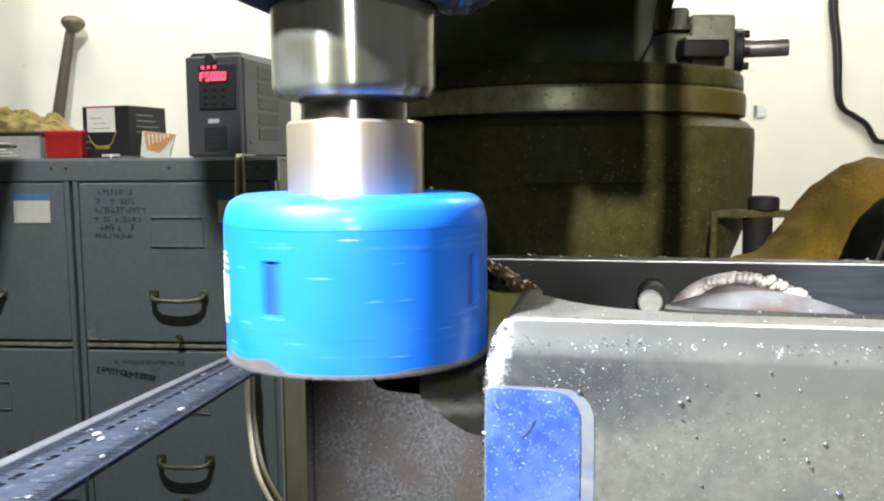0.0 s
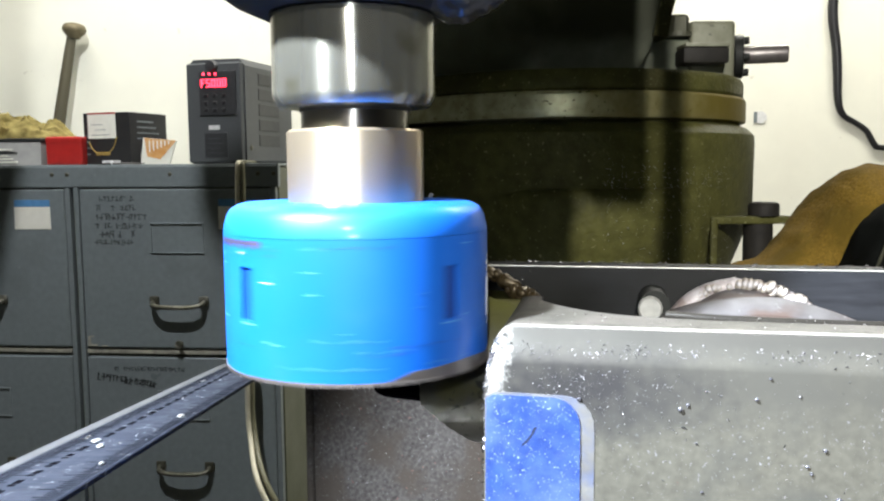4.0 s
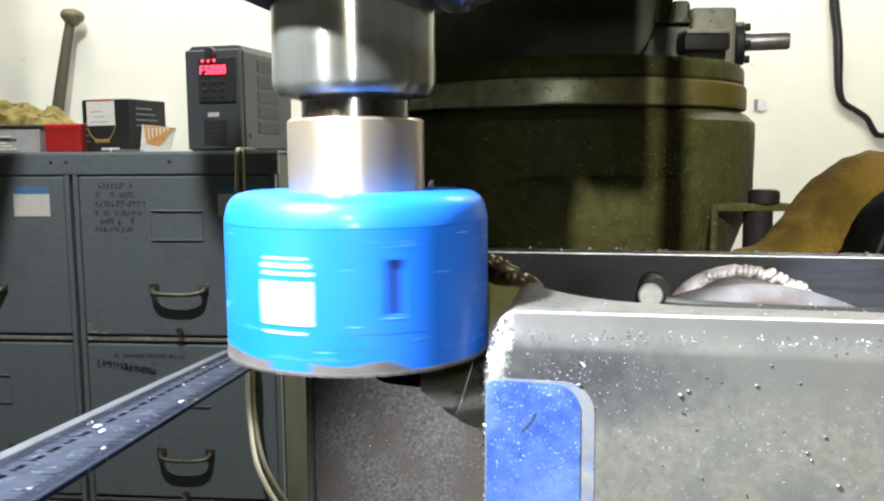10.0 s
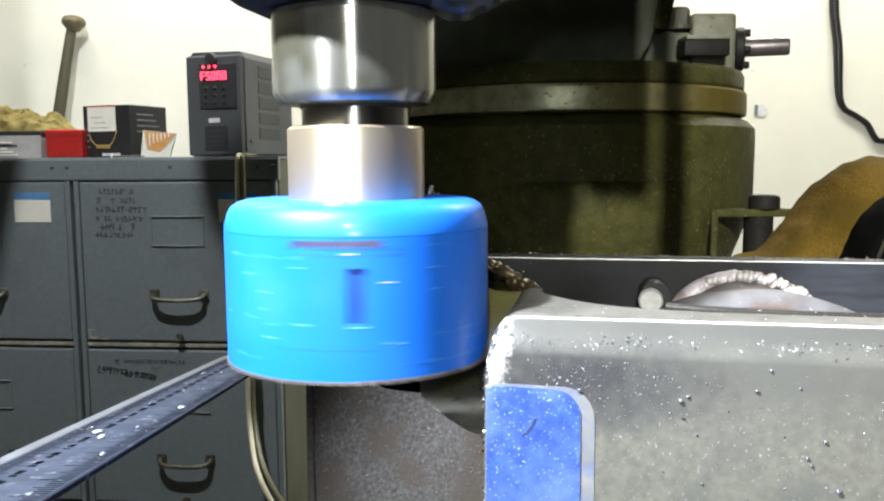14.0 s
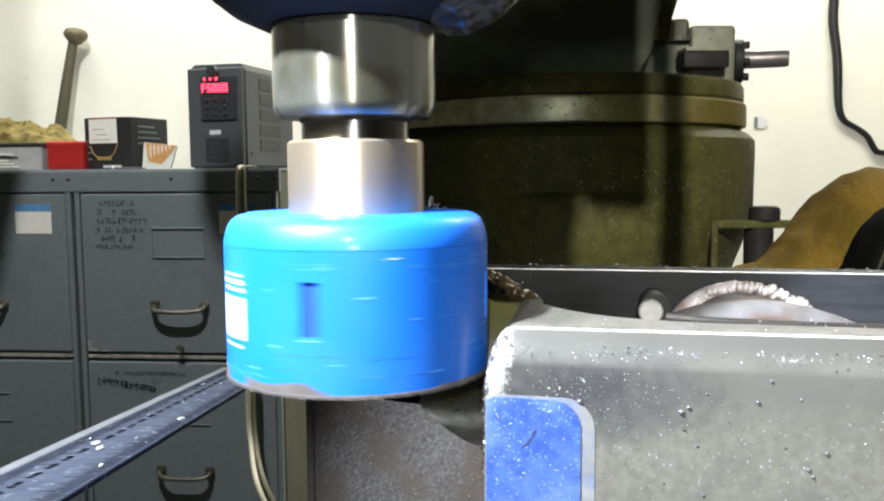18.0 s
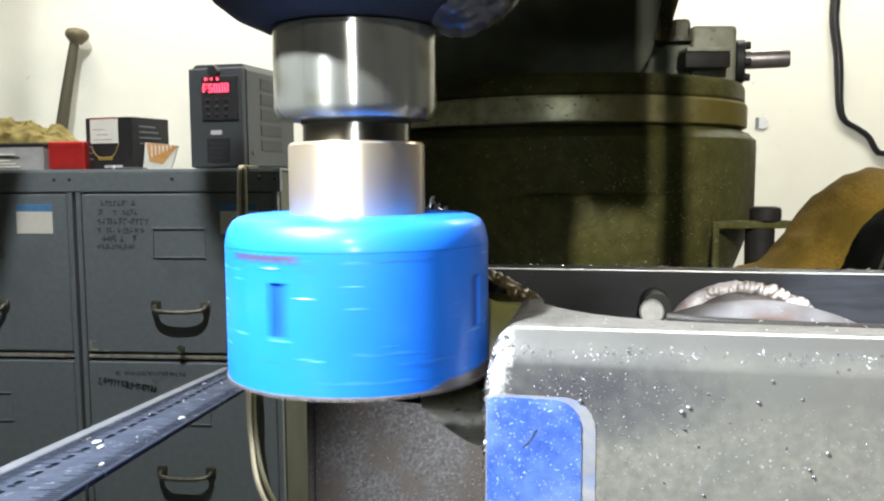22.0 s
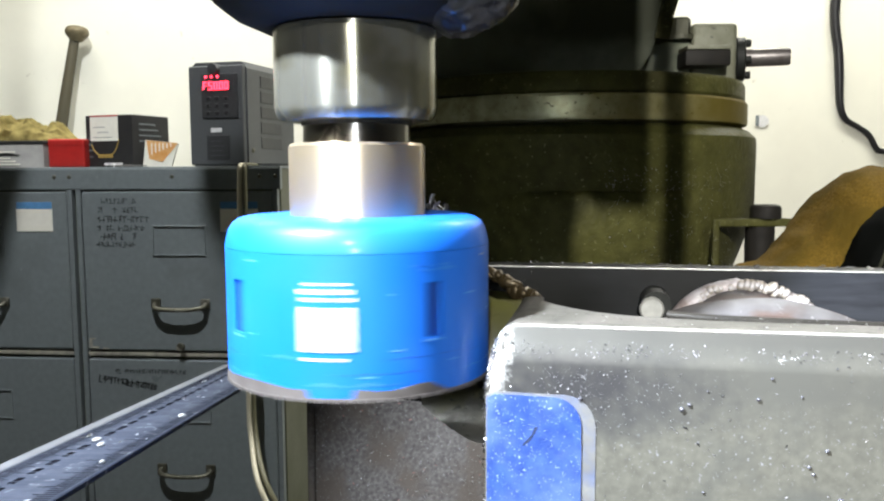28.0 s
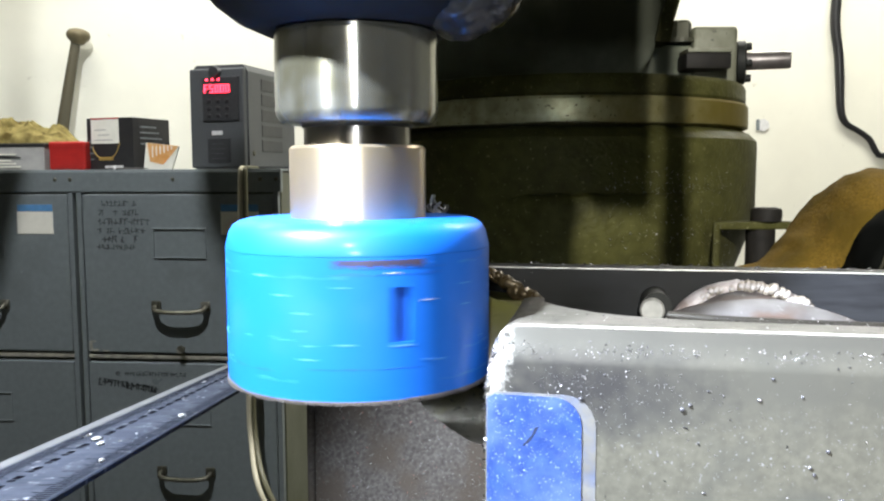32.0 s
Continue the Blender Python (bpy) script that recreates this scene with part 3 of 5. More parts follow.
def carton(m):
    w, d, h = 0.116, 0.105, 0.102
    ob = thing("cardboard_carton", None, None, "small black and gold carton with a white sticker", "box", m)
    part("box_body", box(0, w, 0, d, 0, h, 0.0015), BLACKBOX, ob)
    part("sticker", box(0.012, 0.082, -0.0008, 0.0005, 0.052, h - 0.003), CARD, ob, "white price sticker")
    part("sticker_edge", box(0.012, 0.082, -0.0009, 0.0005, h - 0.0028, h + 0.0002), REDBOX, ob)
    for i, (x0, x1) in enumerate(((0.020, 0.066), (0.030, 0.058), (0.020, 0.050))):
        part("printed_line", box(x0, x1, -0.0012, -0.0006, 0.058 + i * 0.010, 0.0596 + i * 0.010), GREYBOX, ob)
    bm = sweep([(0.014, -0.0004, 0.046), (0.020, -0.0004, 0.034), (0.034, -0.0004, 0.024), (0.060, -0.0004, 0.024), (0.074, -0.0004, 0.034), (0.084, -0.0004, 0.054)], 0.0012, 6)
    part("printed_arc", bm, GOLDINK, ob)
    part("printed_band", box(0.030, 0.066, -0.0008, 0.0004, 0.019, 0.026), GOLDINK, ob)
    for i in range(4):
        part("printed_line", box(w - 0.0004, w + 0.0006, 0.02, 0.09 - 0.008 * i, 0.05 + 0.011 * i, 0.053 + 0.011 * i), CABINET, ob)
        part("printed_line", box(0.006, 0.016, -0.0006, 0.0004, 0.020 + i * 0.012, 0.023 + i * 0.012), CABINET, ob)
    part("printed_foot", box(0.045, 0.09, -0.0008, 0.0004, 0.004, 0.009), WHITEINK, ob)
    return ob


carton(pose(-0.7105, 1.665, CT, 0, 0, -22))


def small_carton(m):
    ob = thing("small_carton", None, None, "small orange and white carton beside the black box", "box", m)
    part("box_body", extrude_outline([(0, 0), (0.052, 0), (0.066, 0.046), (0.006, 0.052)], 0, 0.05), CARD, ob)
    part("orange_face", extrude_outline([(0.012, 0.016), (0.036, 0.010), (0.066, 0.046), (0.008, 0.051)], -0.001, 0.001), ORANGE, ob, "orange printed face")
    for i in range(6):
        part("stripe", box(0.016 + i * 0.007, 0.0185 + i * 0.007, -0.0016, -0.0008, 0.024 + i * 0.003, 0.046), CARD, ob)
    return ob


small_carton(pose(-0.578, 1.605, CT, 0, 0, 16))

toolcase = thing("red_case", None, None, "small red plastic case", "case", pose(-0.7790, 1.645, CT, 0, 0, -3))
part("case_body", box(0, 0.0735, 0, 0.06, 0, 0.054, 0.006, 4), REDBOX, toolcase)
part("case_lid", box(-0.0006, 0.0741, -0.0006, 0.0606, 0.040, 0.0565, 0.006, 4), REDBOX, toolcase)

flat = thing("flat_card_box", None, None, "flat grey card box with worn printing", "box", pose(-0.955, 1.655, CT, 0, 0, -4))
part("box_body", box(0, 0.168, 0, 0.16, 0, 0.0465, 0.002), GREYBOX, flat)
part("box_lid", box(-0.002, 0.170, -0.002, 0.162, 0.0465, 0.0535, 0.002), BLACKBOX, flat)
for i in range(5):
    part("printed_line", box(0.01 + 0.006 * (i % 2), 0.12 - 0.01 * (i % 3), -0.0026, 0.0003, 0.006 + i * 0.006, 0.0085 + i * 0.006), BLACKBOX if i == 3 else CARD, flat)


def rag_pile(m):
    """A crumpled rag: a lumpy, folded heap."""
    bm = bmesh.new()
    bmesh.ops.create_grid(bm, x_segments=70, y_segments=46, size=1.0)
    for v in bm.verts:
        x, y = v.co.x, v.co.y
        edge = max(0.0, 1 - abs(x) ** 4) * max(0.0, 1 - abs(y) ** 4)
        p = Vector((x * 3.2, y * 3.0, 0.4))
        fold = 0.55 + 0.5 * noise.noise(p) + 0.14 * abs(noise.noise(p * 2.7)) + 0.05 * noise.noise(p * 7)
        v.co = Vector((x * 0.125 + 0.01 * noise.noise(p * 1.7), y * 0.07 + 0.008 * noise.noise(p * 2.1 + Vector((3, 1, 0))), 0.001 + 0.066 * edge * max(0.12, fold) * (0.95 - 0.25 * x)))
    bmesh.ops.solidify(bm, geom=bm.faces, thickness=0.001)
    return thing("crumpled_rag", bm, RAG, "crumpled oily khaki rag on the flat box", "rag", m, smooth=60)


rag_pile(pose(-0.885, 1.735, CT + 0.054))

nail = thing("nail", None, None, "small bright nail lying at the front of the cabinet top", "nail", pose(-0.5860, 1.5620, CT + 0.0022, 0, 0, 6))
part("shank", sweep([(-0.028, 0, 0), (0.0, 0, 0), (0.030, 0, 0)], [0.0019, 0.0019, 0.0012], 10), GROUND, nail)
part("head", sweep([(-0.031, 0, 0.0012), (-0.028, 0, 0.0012)], 0.0034, 14), WHITEINK, nail)

# ---- mallet leaning on the wall behind the cabinets ----
ham = thing("mallet", None, None, "old wooden-handled mallet with a round knob leaning on the wall", "mallet", pose(-0.994, 2.135, CT + 0.002, -3.4, 9.6, 0))
part("shaft", sweep([(0, 0, 0.0), (0, 0, 0.10), (0, 0, 0.22), (0.001, 0, 0.335)], [0.0165, 0.0150, 0.0135, 0.0115], 16), WOODH, ham, "dirty wooden shaft", 40)
part("head", lathe([(0, 0.0205), (0.014, 0.020), (0.024, 0.0165), (0.0285, 0.009), (0.0290, 0.003), (0.026, -0.004), (0.0200, -0.010), (0.0135, -0.018), (0, -0.018)], 40), HAMMER, ham, "worn rounded knob", 40, m=pose(0.005, 0, 0.346, 0, -6, 0))

# ---- cables ----
thing("drive_cable", sweep([(-0.3720, 1.6065, 1.3259), (-0.3698, 1.5562, 1.3259), (-0.3667, 1.5088, 1.3259), (-0.3660, 1.4992, 1.3227), (-0.3657, 1.4957, 1.3097), (-0.3665, 1.4921, 1.2197), (-0.3591, 1.4797, 1.0964), (-0.3525, 1.4644, 0.9473), (-0.3504, 1.4606, 0.8415), (-0.3172, 1.3912, 0.7600), (-0.2493, 1.3847, 0.6600), (-0.1149, 1.4113, 0.5200), (0.0190, 1.4172, 0.4000)], [0.003, 0.003, 0.003, 0.0036, 0.0044] + [0.0048] * 8, 12), CREAM, "cream plastic mains cable hanging from the drive", "cable", smooth=60)
thing("drive_cable", sweep([(-0.3580, 1.6052, 1.3259), (-0.3559, 1.5549, 1.3259), (-0.3533, 1.5076, 1.3259), (-0.3570, 1.4980, 1.3227), (-0.3568, 1.4944, 1.3097), (-0.3561, 1.4906, 1.2197), (-0.3525, 1.4786, 1.0964), (-0.3453, 1.4670, 0.9490), (-0.3425, 1.4632, 0.8437), (-0.3058, 1.4001, 0.7600), (-0.2302, 1.3929, 0.6550), (-0.0957, 1.4193, 0.5100), (0.0286, 1.4261, 0.3900)], [0.003, 0.003, 0.003, 0.0036, 0.0044] + [0.0048] * 8, 12), OLIVECORD, "aged olive-yellow plastic mains cable hanging from the drive", "cable", smooth=60)
thing("wall_cable", sweep([(1.0066, 2.1875, 2.1684), (1.0107, 2.1875, 1.8108), (1.0086, 2.1880, 1.7016), (1.0213, 2.1885, 1.6152), (1.0259, 2.1885, 1.5599), (1.0325, 2.1905, 1.4778), (1.0487, 2.1925, 1.4420), (1.0803, 2.1930, 1.4229), (1.1102, 2.1925, 1.4011), (1.1322, 2.1925, 1.3659), (1.1535, 2.1930, 1.3572), (1.2715, 2.1930, 1.3507)], [0.0125, 0.0125, 0.0120, 0.0115, 0.0115, 0.0095, 0.0075, 0.0070, 0.0075, 0.0075, 0.007, 0.007], 12), BLACKCORD, "black cable hanging against the wall", "cable", smooth=60)
spot = thing("wall_mark", extrude_outline([(0.016 * math.cos(a * 0.449) * (1 + 0.12 * math.sin(3 * a)), 0.016 * math.sin(a * 0.449)) for a in range(14)], -0.001, 0.002), WHITEINK, "small torn sticker remnant on the wall", "sticker", pose(0.8345, Y1 - 0.002, 1.438))
part("grey_edge", box(-0.018, -0.009, -0.0016, 0.0, -0.013, 0.015, 0.0005, 1), CABINET, spot)

# ---- work lamp beside the camera: unseen body added, its shade stops stray light ----
lamp = thing("work_lamp", None, None, "unseen dark work lamp on a steel post, added round its light", "lamp")
part("post", box(-0.51, -0.47, 0.02, 0.07, 0.0, 1.90, 0.004, 2), BLACKENED, lamp)
part("foot", box(-0.66, -0.34, -0.08, 0.19, 0.0, 0.02, 0.004, 2), BLACKENED, lamp)
part("arm", sweep([(-0.49, 0.045, 1.885), (-0.35, 0.045, 1.86), (-0.257, 0.028, 1.668)], 0.009, 14), BLACKENED, lamp, "", 50)
aim = look((-0.2294, 0.0420, 1.6109), (0.055, 0.235, 1.265))
part("shade", lathe([(0.0, 0.062), (0.014, 0.060), (0.030, 0.046), (0.039, 0.020), (0.0405, -0.004), (0.0385, -0.004), (0.036, 0.018), (0.027, 0.042), (0.0, 0.054)], 48), BLACKENED, lamp, "dark round shade", 40, m=aim)

# ---- ceiling lamp over the cabinets; unseen flap and ball added to shadow them ----
cl = thing("ceiling_lamp", None, None, "unseen black ceiling lamp with an added flap and ball that block light", "lamp")
lx, ly, lz = CEILING_SPOT
part("housing", lathe([(0.0, 0.05), (0.03, 0.05), (0.045, 0.03), (0.05, -0.01), (0.048, -0.01), (0.043, 0.028), (0.0, 0.045)], 40), BLACKENED, cl, "", 40, m=look(CEILING_SPOT, (-0.62, 1.5534, 1.2)))
part("mount", box(lx - 0.05, lx + 0.05, ly - 0.10, ly - 0.03, 2.70, 2.75, 0.004, 2), BLACKENED, cl)
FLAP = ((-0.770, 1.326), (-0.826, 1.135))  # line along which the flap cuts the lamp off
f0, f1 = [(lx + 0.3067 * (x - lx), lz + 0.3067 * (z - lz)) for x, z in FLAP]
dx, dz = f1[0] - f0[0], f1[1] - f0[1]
part("flap", extrude_outline([(f0[0] - 0.1 * dx, f0[1] - 0.1 * dz), (f0[0] + 5 * dx, f0[1] + 5 * dz), (-0.95, f0[1] + 5 * dz), (-0.95, f0[1] - 0.1 * dz)], ly + 0.294, ly + 0.297), BLACKENED, cl, "added metal flap that shadows the cabinets")
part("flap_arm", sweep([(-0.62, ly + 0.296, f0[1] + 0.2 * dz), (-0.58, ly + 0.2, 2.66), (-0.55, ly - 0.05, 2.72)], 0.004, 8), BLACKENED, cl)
# Added ball, placed for the round shadow on the cabinets
ball = (lx + 0.3215 * (-0.357 - lx), ly + 0.294, lz + 0.3215 * (1.298 - lz))
bm = bmesh.new()
bmesh.ops.create_icosphere(bm, subdivisions=3, radius=0.0285)
part("shade_ball", bm, BLACKENED, cl, "added black ball that shadows the cabinets", 180, m=pose(*ball))
part("cord", sweep([ball, (ball[0], ball[1], 2.74)], 0.001, 6), BLACKENED, cl)

# ---- milling machine: column, turret, ram ----
CX, CY = 0.1085, 0.7577
mill = thing("milling_machine", None, None, "old olive-green knee milling machine with an oily cast-iron column", "milling machine")
part("turret_base", lathe([(0, 1.345), (0.150, 1.345), (0.157, 1.342), (0.163, 1.336), (0.1635, 1.330), (0.163, 1.275), (0.161, 1.266), (0.146, 1.225), (0.140, 1.20), (0, 1.20)], 128, CX, CY), OLIVE, mill, "oily olive casting with chips stuck to it", 30)
part("graduated_ring", lathe([(0, 1.3455), (0.1515, 1.3455), (0.1555, 1.347), (0.1560, 1.349), (0.1558, 1.3640), (0.1545, 1.3660), (0, 1.3660)], 128, CX, CY), BAND, mill, "bare machined ring, yellowed with oil", 30)
part("turret", lathe([(0, 1.3665), (0.152, 1.3665), (0.1535, 1.3685), (0.1535, 1.3785), (0.1515, 1.3820), (0, 1.3820)], 128, CX, CY), OLIVE, mill, "", 30)
bm = extrude_outline([(-0.12, 1.382), (0.150, 1.382), (0.158, 1.390), (0.1635, 1.400), (0.1720, 1.424), (0.182, 1.450), (0.190, 1.480), (0.190, 1.62), (-0.12, 1.62)], 0.6706, 1.1306)
bmesh.ops.bevel(bm, geom=bm.edges[:], offset=0.003, segments=2, affect="EDGES")
part("ram", bm, OLIVEDARK, mill, "", 30)
part("ram_way", extrude_outline([(0.1668, 1.4136), (0.1778, 1.4126), (0.1810, 1.4307), (0.1950, 1.480), (0.184, 1.480), (0.1700, 1.4307)], 0.6654, 1.0554), OLIVE, mill, "oily dovetail edge")
part("column", box(-0.03, 0.255, 0.6503, 1.0253, 0.16, 1.205, 0.03, 4), OLIVE, mill, "", 30)
part("base", box(-0.10, 0.34, 0.2506, 1.2006, 0.0, 0.16, 0.02, 3), OLIVE, mill, "", 30)
bm = bmesh.new()
cols = []
for i in range(49):
    a = radians(-114 + 56 * i / 48)
    edge = min(1.0, 6 * min(i, 48 - i) / 48)
    top = 1.2945 - 0.004 * (1 - edge) - 0.0006 * math.sin(i * 0.9)
    cols.append([bm.verts.new((CX + r * math.cos(a), CY + r * math.sin(a), z)) for r, z in ((0.158, top + 0.002), (0.1632, top + 0.0012), (0.1632 + 0.0032 * edge, top - 0.002), (0.1632 + 0.0042 * edge, top - 0.012), (0.1610 + 0.0042 * edge, 1.235), (0.150, 1.215))])
for p, q in zip(cols, cols[1:]):
    for k in range(5):
        bm.faces.new((p[k], p[k + 1], q[k + 1], q[k]))
part("column_flange", bm, OLIVE, mill, "chip-strewn front lip of the casting", 40)
part("knee", box(-0.02, 0.22, 0.2338, 0.7538, 0.55, 0.98, 0.02, 3), OLIVE, mill, "", 30)
part("knee_screw", lathe([(0, 0.1), (0.03, 0.1), (0.03, 0.58), (0, 0.58)], 24, 0.1, 0.4204), DARKSTEEL, mill)
part("saddle", box(-0.10, 0.30, 0.1833, 0.6233, 0.975, 1.01, 0.01, 2), OLIVE, mill, "", 30)
part("table", box(-0.55, 0.65, 0.1076, 0.5776, 1.005, 1.06, 0.004, 2), TABLE, mill, "bare cast-iron table")
# worm bracket on the side of the turret
part("bracket", box(0.203, 0.2394, 0.6887, 0.7737, 1.372, 1.4290, 0.004, 3), BRACKET, mill, "worn grey casting", 40)
part("bracket_foot", box(0.180, 0.2370, 0.7000, 0.8022, 1.3712, 1.3880, 0.006, 3), OLIVE, mill, "", 40)
part("bracket_lug", box(0.160, 0.210, 0.6945, 0.7725, 1.380, 1.4165, 0.006, 3), OLIVEDARK, mill, "", 40)
part("bracket_boss", box(0.192, 0.2281, 0.6690, 0.7048, 1.3925, 1.4050, 0.002, 2), DARKBAR, mill, "dark square boss", 40)
# Thin lighter slab: the light on the boss's top, put into its colour
part("boss_lit_top", box(0.193, 0.2286, 0.6686, 0.7048, 1.4052, 1.4085, 0.001, 2), BRACKET, mill, "top of the boss, its lit tone painted grey", 40)
part("hex_bolt", lathe([(0, 1.4345), (0.0085, 1.4345), (0.0095, 1.4325), (0.0095, 1.419), (0, 1.419)], 6, 0.1950, 0.7001), IRONGREY, mill, "square-headed clamp bolt")
part("washer", lathe([(0, 1.4202), (0.0135, 1.4202), (0.0135, 1.4165), (0, 1.4165)], 24, 0.1950, 0.7001), IRONGREY, mill)
part("worm_shaft", lathe([(0, 0), (0.0075, 0), (0.0075, 0.034), (0.0068, 0.036), (0, 0.036)], 28), TEETH, mill, "bare steel worm shaft", 40, m=pose(0.2560, 0.7185, 1.4045, 0, 90, -17))
fl = part("shaft_flange", lathe([(0, 0), (0.0170, 0), (0.0182, 0.0012), (0.0182, 0.0068), (0.0165, 0.0078), (0, 0.0078)], 32), BLACKENED, mill, "", 40, m=pose(0.2490, 0.7205, 1.4035, 0, 90, -17))
for a in range(4):
    part("flange_screw", lathe([(0, 0.0045), (0.0028, 0.0045), (0.0033, 0.0035), (0.0033, -0.003), (0, -0.003)], 14), BLACKENED, fl, "", 40, m=pose(0.0132 * math.cos(a * 1.571 + 0.15), 0.0132 * math.sin(a * 1.571 + 0.15), 0.0078))

# clamp stud and strap standing behind the vice
stud = thing("clamp_strap", None, None, "dark steel clamp strap held by a round-headed bolt", "clamp")
part("strap", box(0.2035, 0.262, 0.6232, 0.6372, 1.2675, 1.2735, 0.0015, 2), OLIVE, stud)
part("strap_end", box(0.2020, 0.2072, 0.6231, 0.6281, 1.235, 1.2730, 0.0015, 2), OLIVE, stud)
part("bolt_head", lathe([(0, 1.2838), (0.0080, 1.2838), (0.0104, 1.2830), (0.0114, 1.2812), (0.0114, 1.2735), (0, 1.2735)], 40, 0.2439, 0.6306), DARKBAR, stud, "round bolt head", 40)
part("riser", lathe([(0, 1.0), (0.0108, 1.0), (0.0108, 1.2675), (0, 1.2675)], 40, 0.2412, 0.6340), DARKBAR, stud, "", 40)

# head, quill and spindle
AX, AY = -0.0252, 0.2454
# Skirt and cheek are unseen, added and sized to shade the turret
part("shade_skirt", box(-0.065, 0.057, 0.2233, 0.2633, 1.3675, 1.44, 0.004, 2), OLIVEDARK, mill, "", 30)
part("head_casting", box(AX - 0.085, 0.057, AY - 0.062, 0.55, 1.432, 1.75, 0.01, 4), OLIVEDARK, mill, "", 30)
part("head_cheek", box(0.057, 0.095, AY - 0.08, 0.54, 1.452, 1.745, 0.006, 3), OLIVEDARK, mill, "", 30)
part("quill_stop_rod", lathe([(0, 1.368), (0.0085, 1.368), (0.0085, 1.75), (0, 1.75)], 20, 0.1185, AY + 0.008), DARKSTEEL, mill, "", 40)
quill = thing("quill", None, None, "dark oily quill end above the spindle nose", "quill", pose(AX, AY, 1.3545))
part("quill_nose", lathe([(0, 0.0005), (0.0240, 0.0005), (0.0262, 0.0), (0.0297, 0.0015), (0.0343, 0.0035), (0.0400, 0.0078), (0.0435, 0.0120), (0.0460, 0.0170), (0.0472, 0.0230), (0.0472, 0.075), (0, 0.075)], 128), BLACKENED, quill, "", 40)
bm = bmesh.new()
bmesh.ops.create_icosphere(bm, subdivisions=5, radius=1.0)
for v in bm.verts:
    p = v.co.copy()
    k = 1 + 0.10 * noise.noise(p * 2.5) + 0.07 * abs(noise.noise(p * 6.0)) + 0.03 * noise.noise(p * 14)
    v.co = Vector((p.x * 0.0165 * k, p.y * 0.020 * k, p.z * 0.018 * k))
part("wrap", bm, PLASTICWRAP, quill, "crumpled glossy oily wrap", 180, m=pose(0.0315, -0.008, 0.0155, 0, 18, 0))

spindle = thing("spindle_nose", None, None, "polished steel spindle nose with a chamfered lower edge", "spindle", pose(AX, AY, 1.3331))
part("nose", lathe([(0, -0.0046), (0.0150, -0.0046), (0.0218, -0.0041), (0.0231, -0.0024), (0.0236, -0.0008), (0.0236, 0.0213), (0, 0.0213)], 128), STEEL, spindle, "", 25)
part("collet_ring", lathe([(0.0155, -0.0054), (0.0160, -0.0054), (0.0162, -0.0045), (0.0155, -0.0045)], 96, closed=True), BLACKENED, spindle, "", 40)

# ---- hole saw ----
SAWZ = 1.2545
saw = thing("hole_saw", None, None, "blue enamelled hole saw on a steel arbor, cutting a tube", "hole saw", pose(AX, AY, SAWZ))


SLOTS = (48.3, 139.3, 231.0, 320.0)  # middles of the slots, degrees round from the zero mark


def saw_cup():
    """The slotted cup: a double wall with four slots that go right through, and a rounded crown."""
    seg, ro, ri = 200, 0.0384, 0.0358
    zs = [0.0020, 0.0170, 0.0312, 0.0390]
    bm = bmesh.new()
    ang = [2 * math.pi * i / seg for i in range(seg)]

    def ring(r, z):
        return [bm.verts.new((r * math.cos(a), r * math.sin(a), z)) for a in ang]

    outer, inner = [ring(ro, z) for z in zs], [ring(ri, z) for z in zs]
    slots = set()
    for deg in SLOTS:
        k = round((deg - 3.6 - 90) / 1.8)
        slots |= {(k + j) % seg for j in range(4)}
    for i in range(seg):
        j = (i + 1) % seg
        for k in range(3):
            if k == 1 and i in slots:
                bm.faces.new((outer[1][i], outer[1][j], inner[1][j], inner[1][i]))
                bm.faces.new((outer[2][i], outer[2][j], inner[2][j], inner[2][i]))
                if (i - 1) % seg not in slots:
                    bm.faces.new((outer[1][i], outer[2][i], inner[2][i], inner[1][i]))
                if j not in slots:
                    bm.faces.new((outer[1][j], outer[2][j], inner[2][j], inner[1][j]))
                continue
            for s in (outer, inner):
                bm.faces.new((s[k][i], s[k][j], s[k + 1][j], s[k + 1][i]))
        bm.faces.new((outer[0][i], outer[0][j], inner[0][j], inner[0][i]))
        bm.faces.new((outer[3][i], outer[3][j], inner[3][j], inner[3][i]))
    return bm


part("cup", saw_cup(), BLUEPAINT, saw, "blue enamelled slotted cup", 30)
part("crown", lathe([(0, 0.0475), (0.0325, 0.0474), (0.0345, 0.0468), (0.0363, 0.0456), (0.0374, 0.0438), (0.0380, 0.0415), (0.03835, 0.0398), (0.03838, 0.0391), (0.0, 0.0388)], 128), BLUEPAINT, saw, "rounded blue crown", 30)


def band(r, a0, a1, lower, upper, steps=40):
    """A thin curved patch just proud of the cup; angles in degrees from the zero mark."""
    bm = bmesh.new()
    cols = []
    for i in range(steps + 1):
        a = radians(a0 + (a1 - a0) * i / steps - 90)
        lo, hi = lower(a0 + (a1 - a0) * i / steps), upper(a0 + (a1 - a0) * i / steps)
        cols.append([bm.verts.new((rr * math.cos(a), rr * math.sin(a), z)) for rr, z in ((r, lo), (r, hi), (r - 0.0006, hi), (r - 0.0006, lo))])
    for a, b in zip(cols, cols[1:]):
        for k in range(4):
            bm.faces.new((a[k], b[k], b[(k + 1) % 4], a[(k + 1) % 4]))
    bm.faces.new(cols[0])
    bm.faces.new(cols[-1])
    return bm


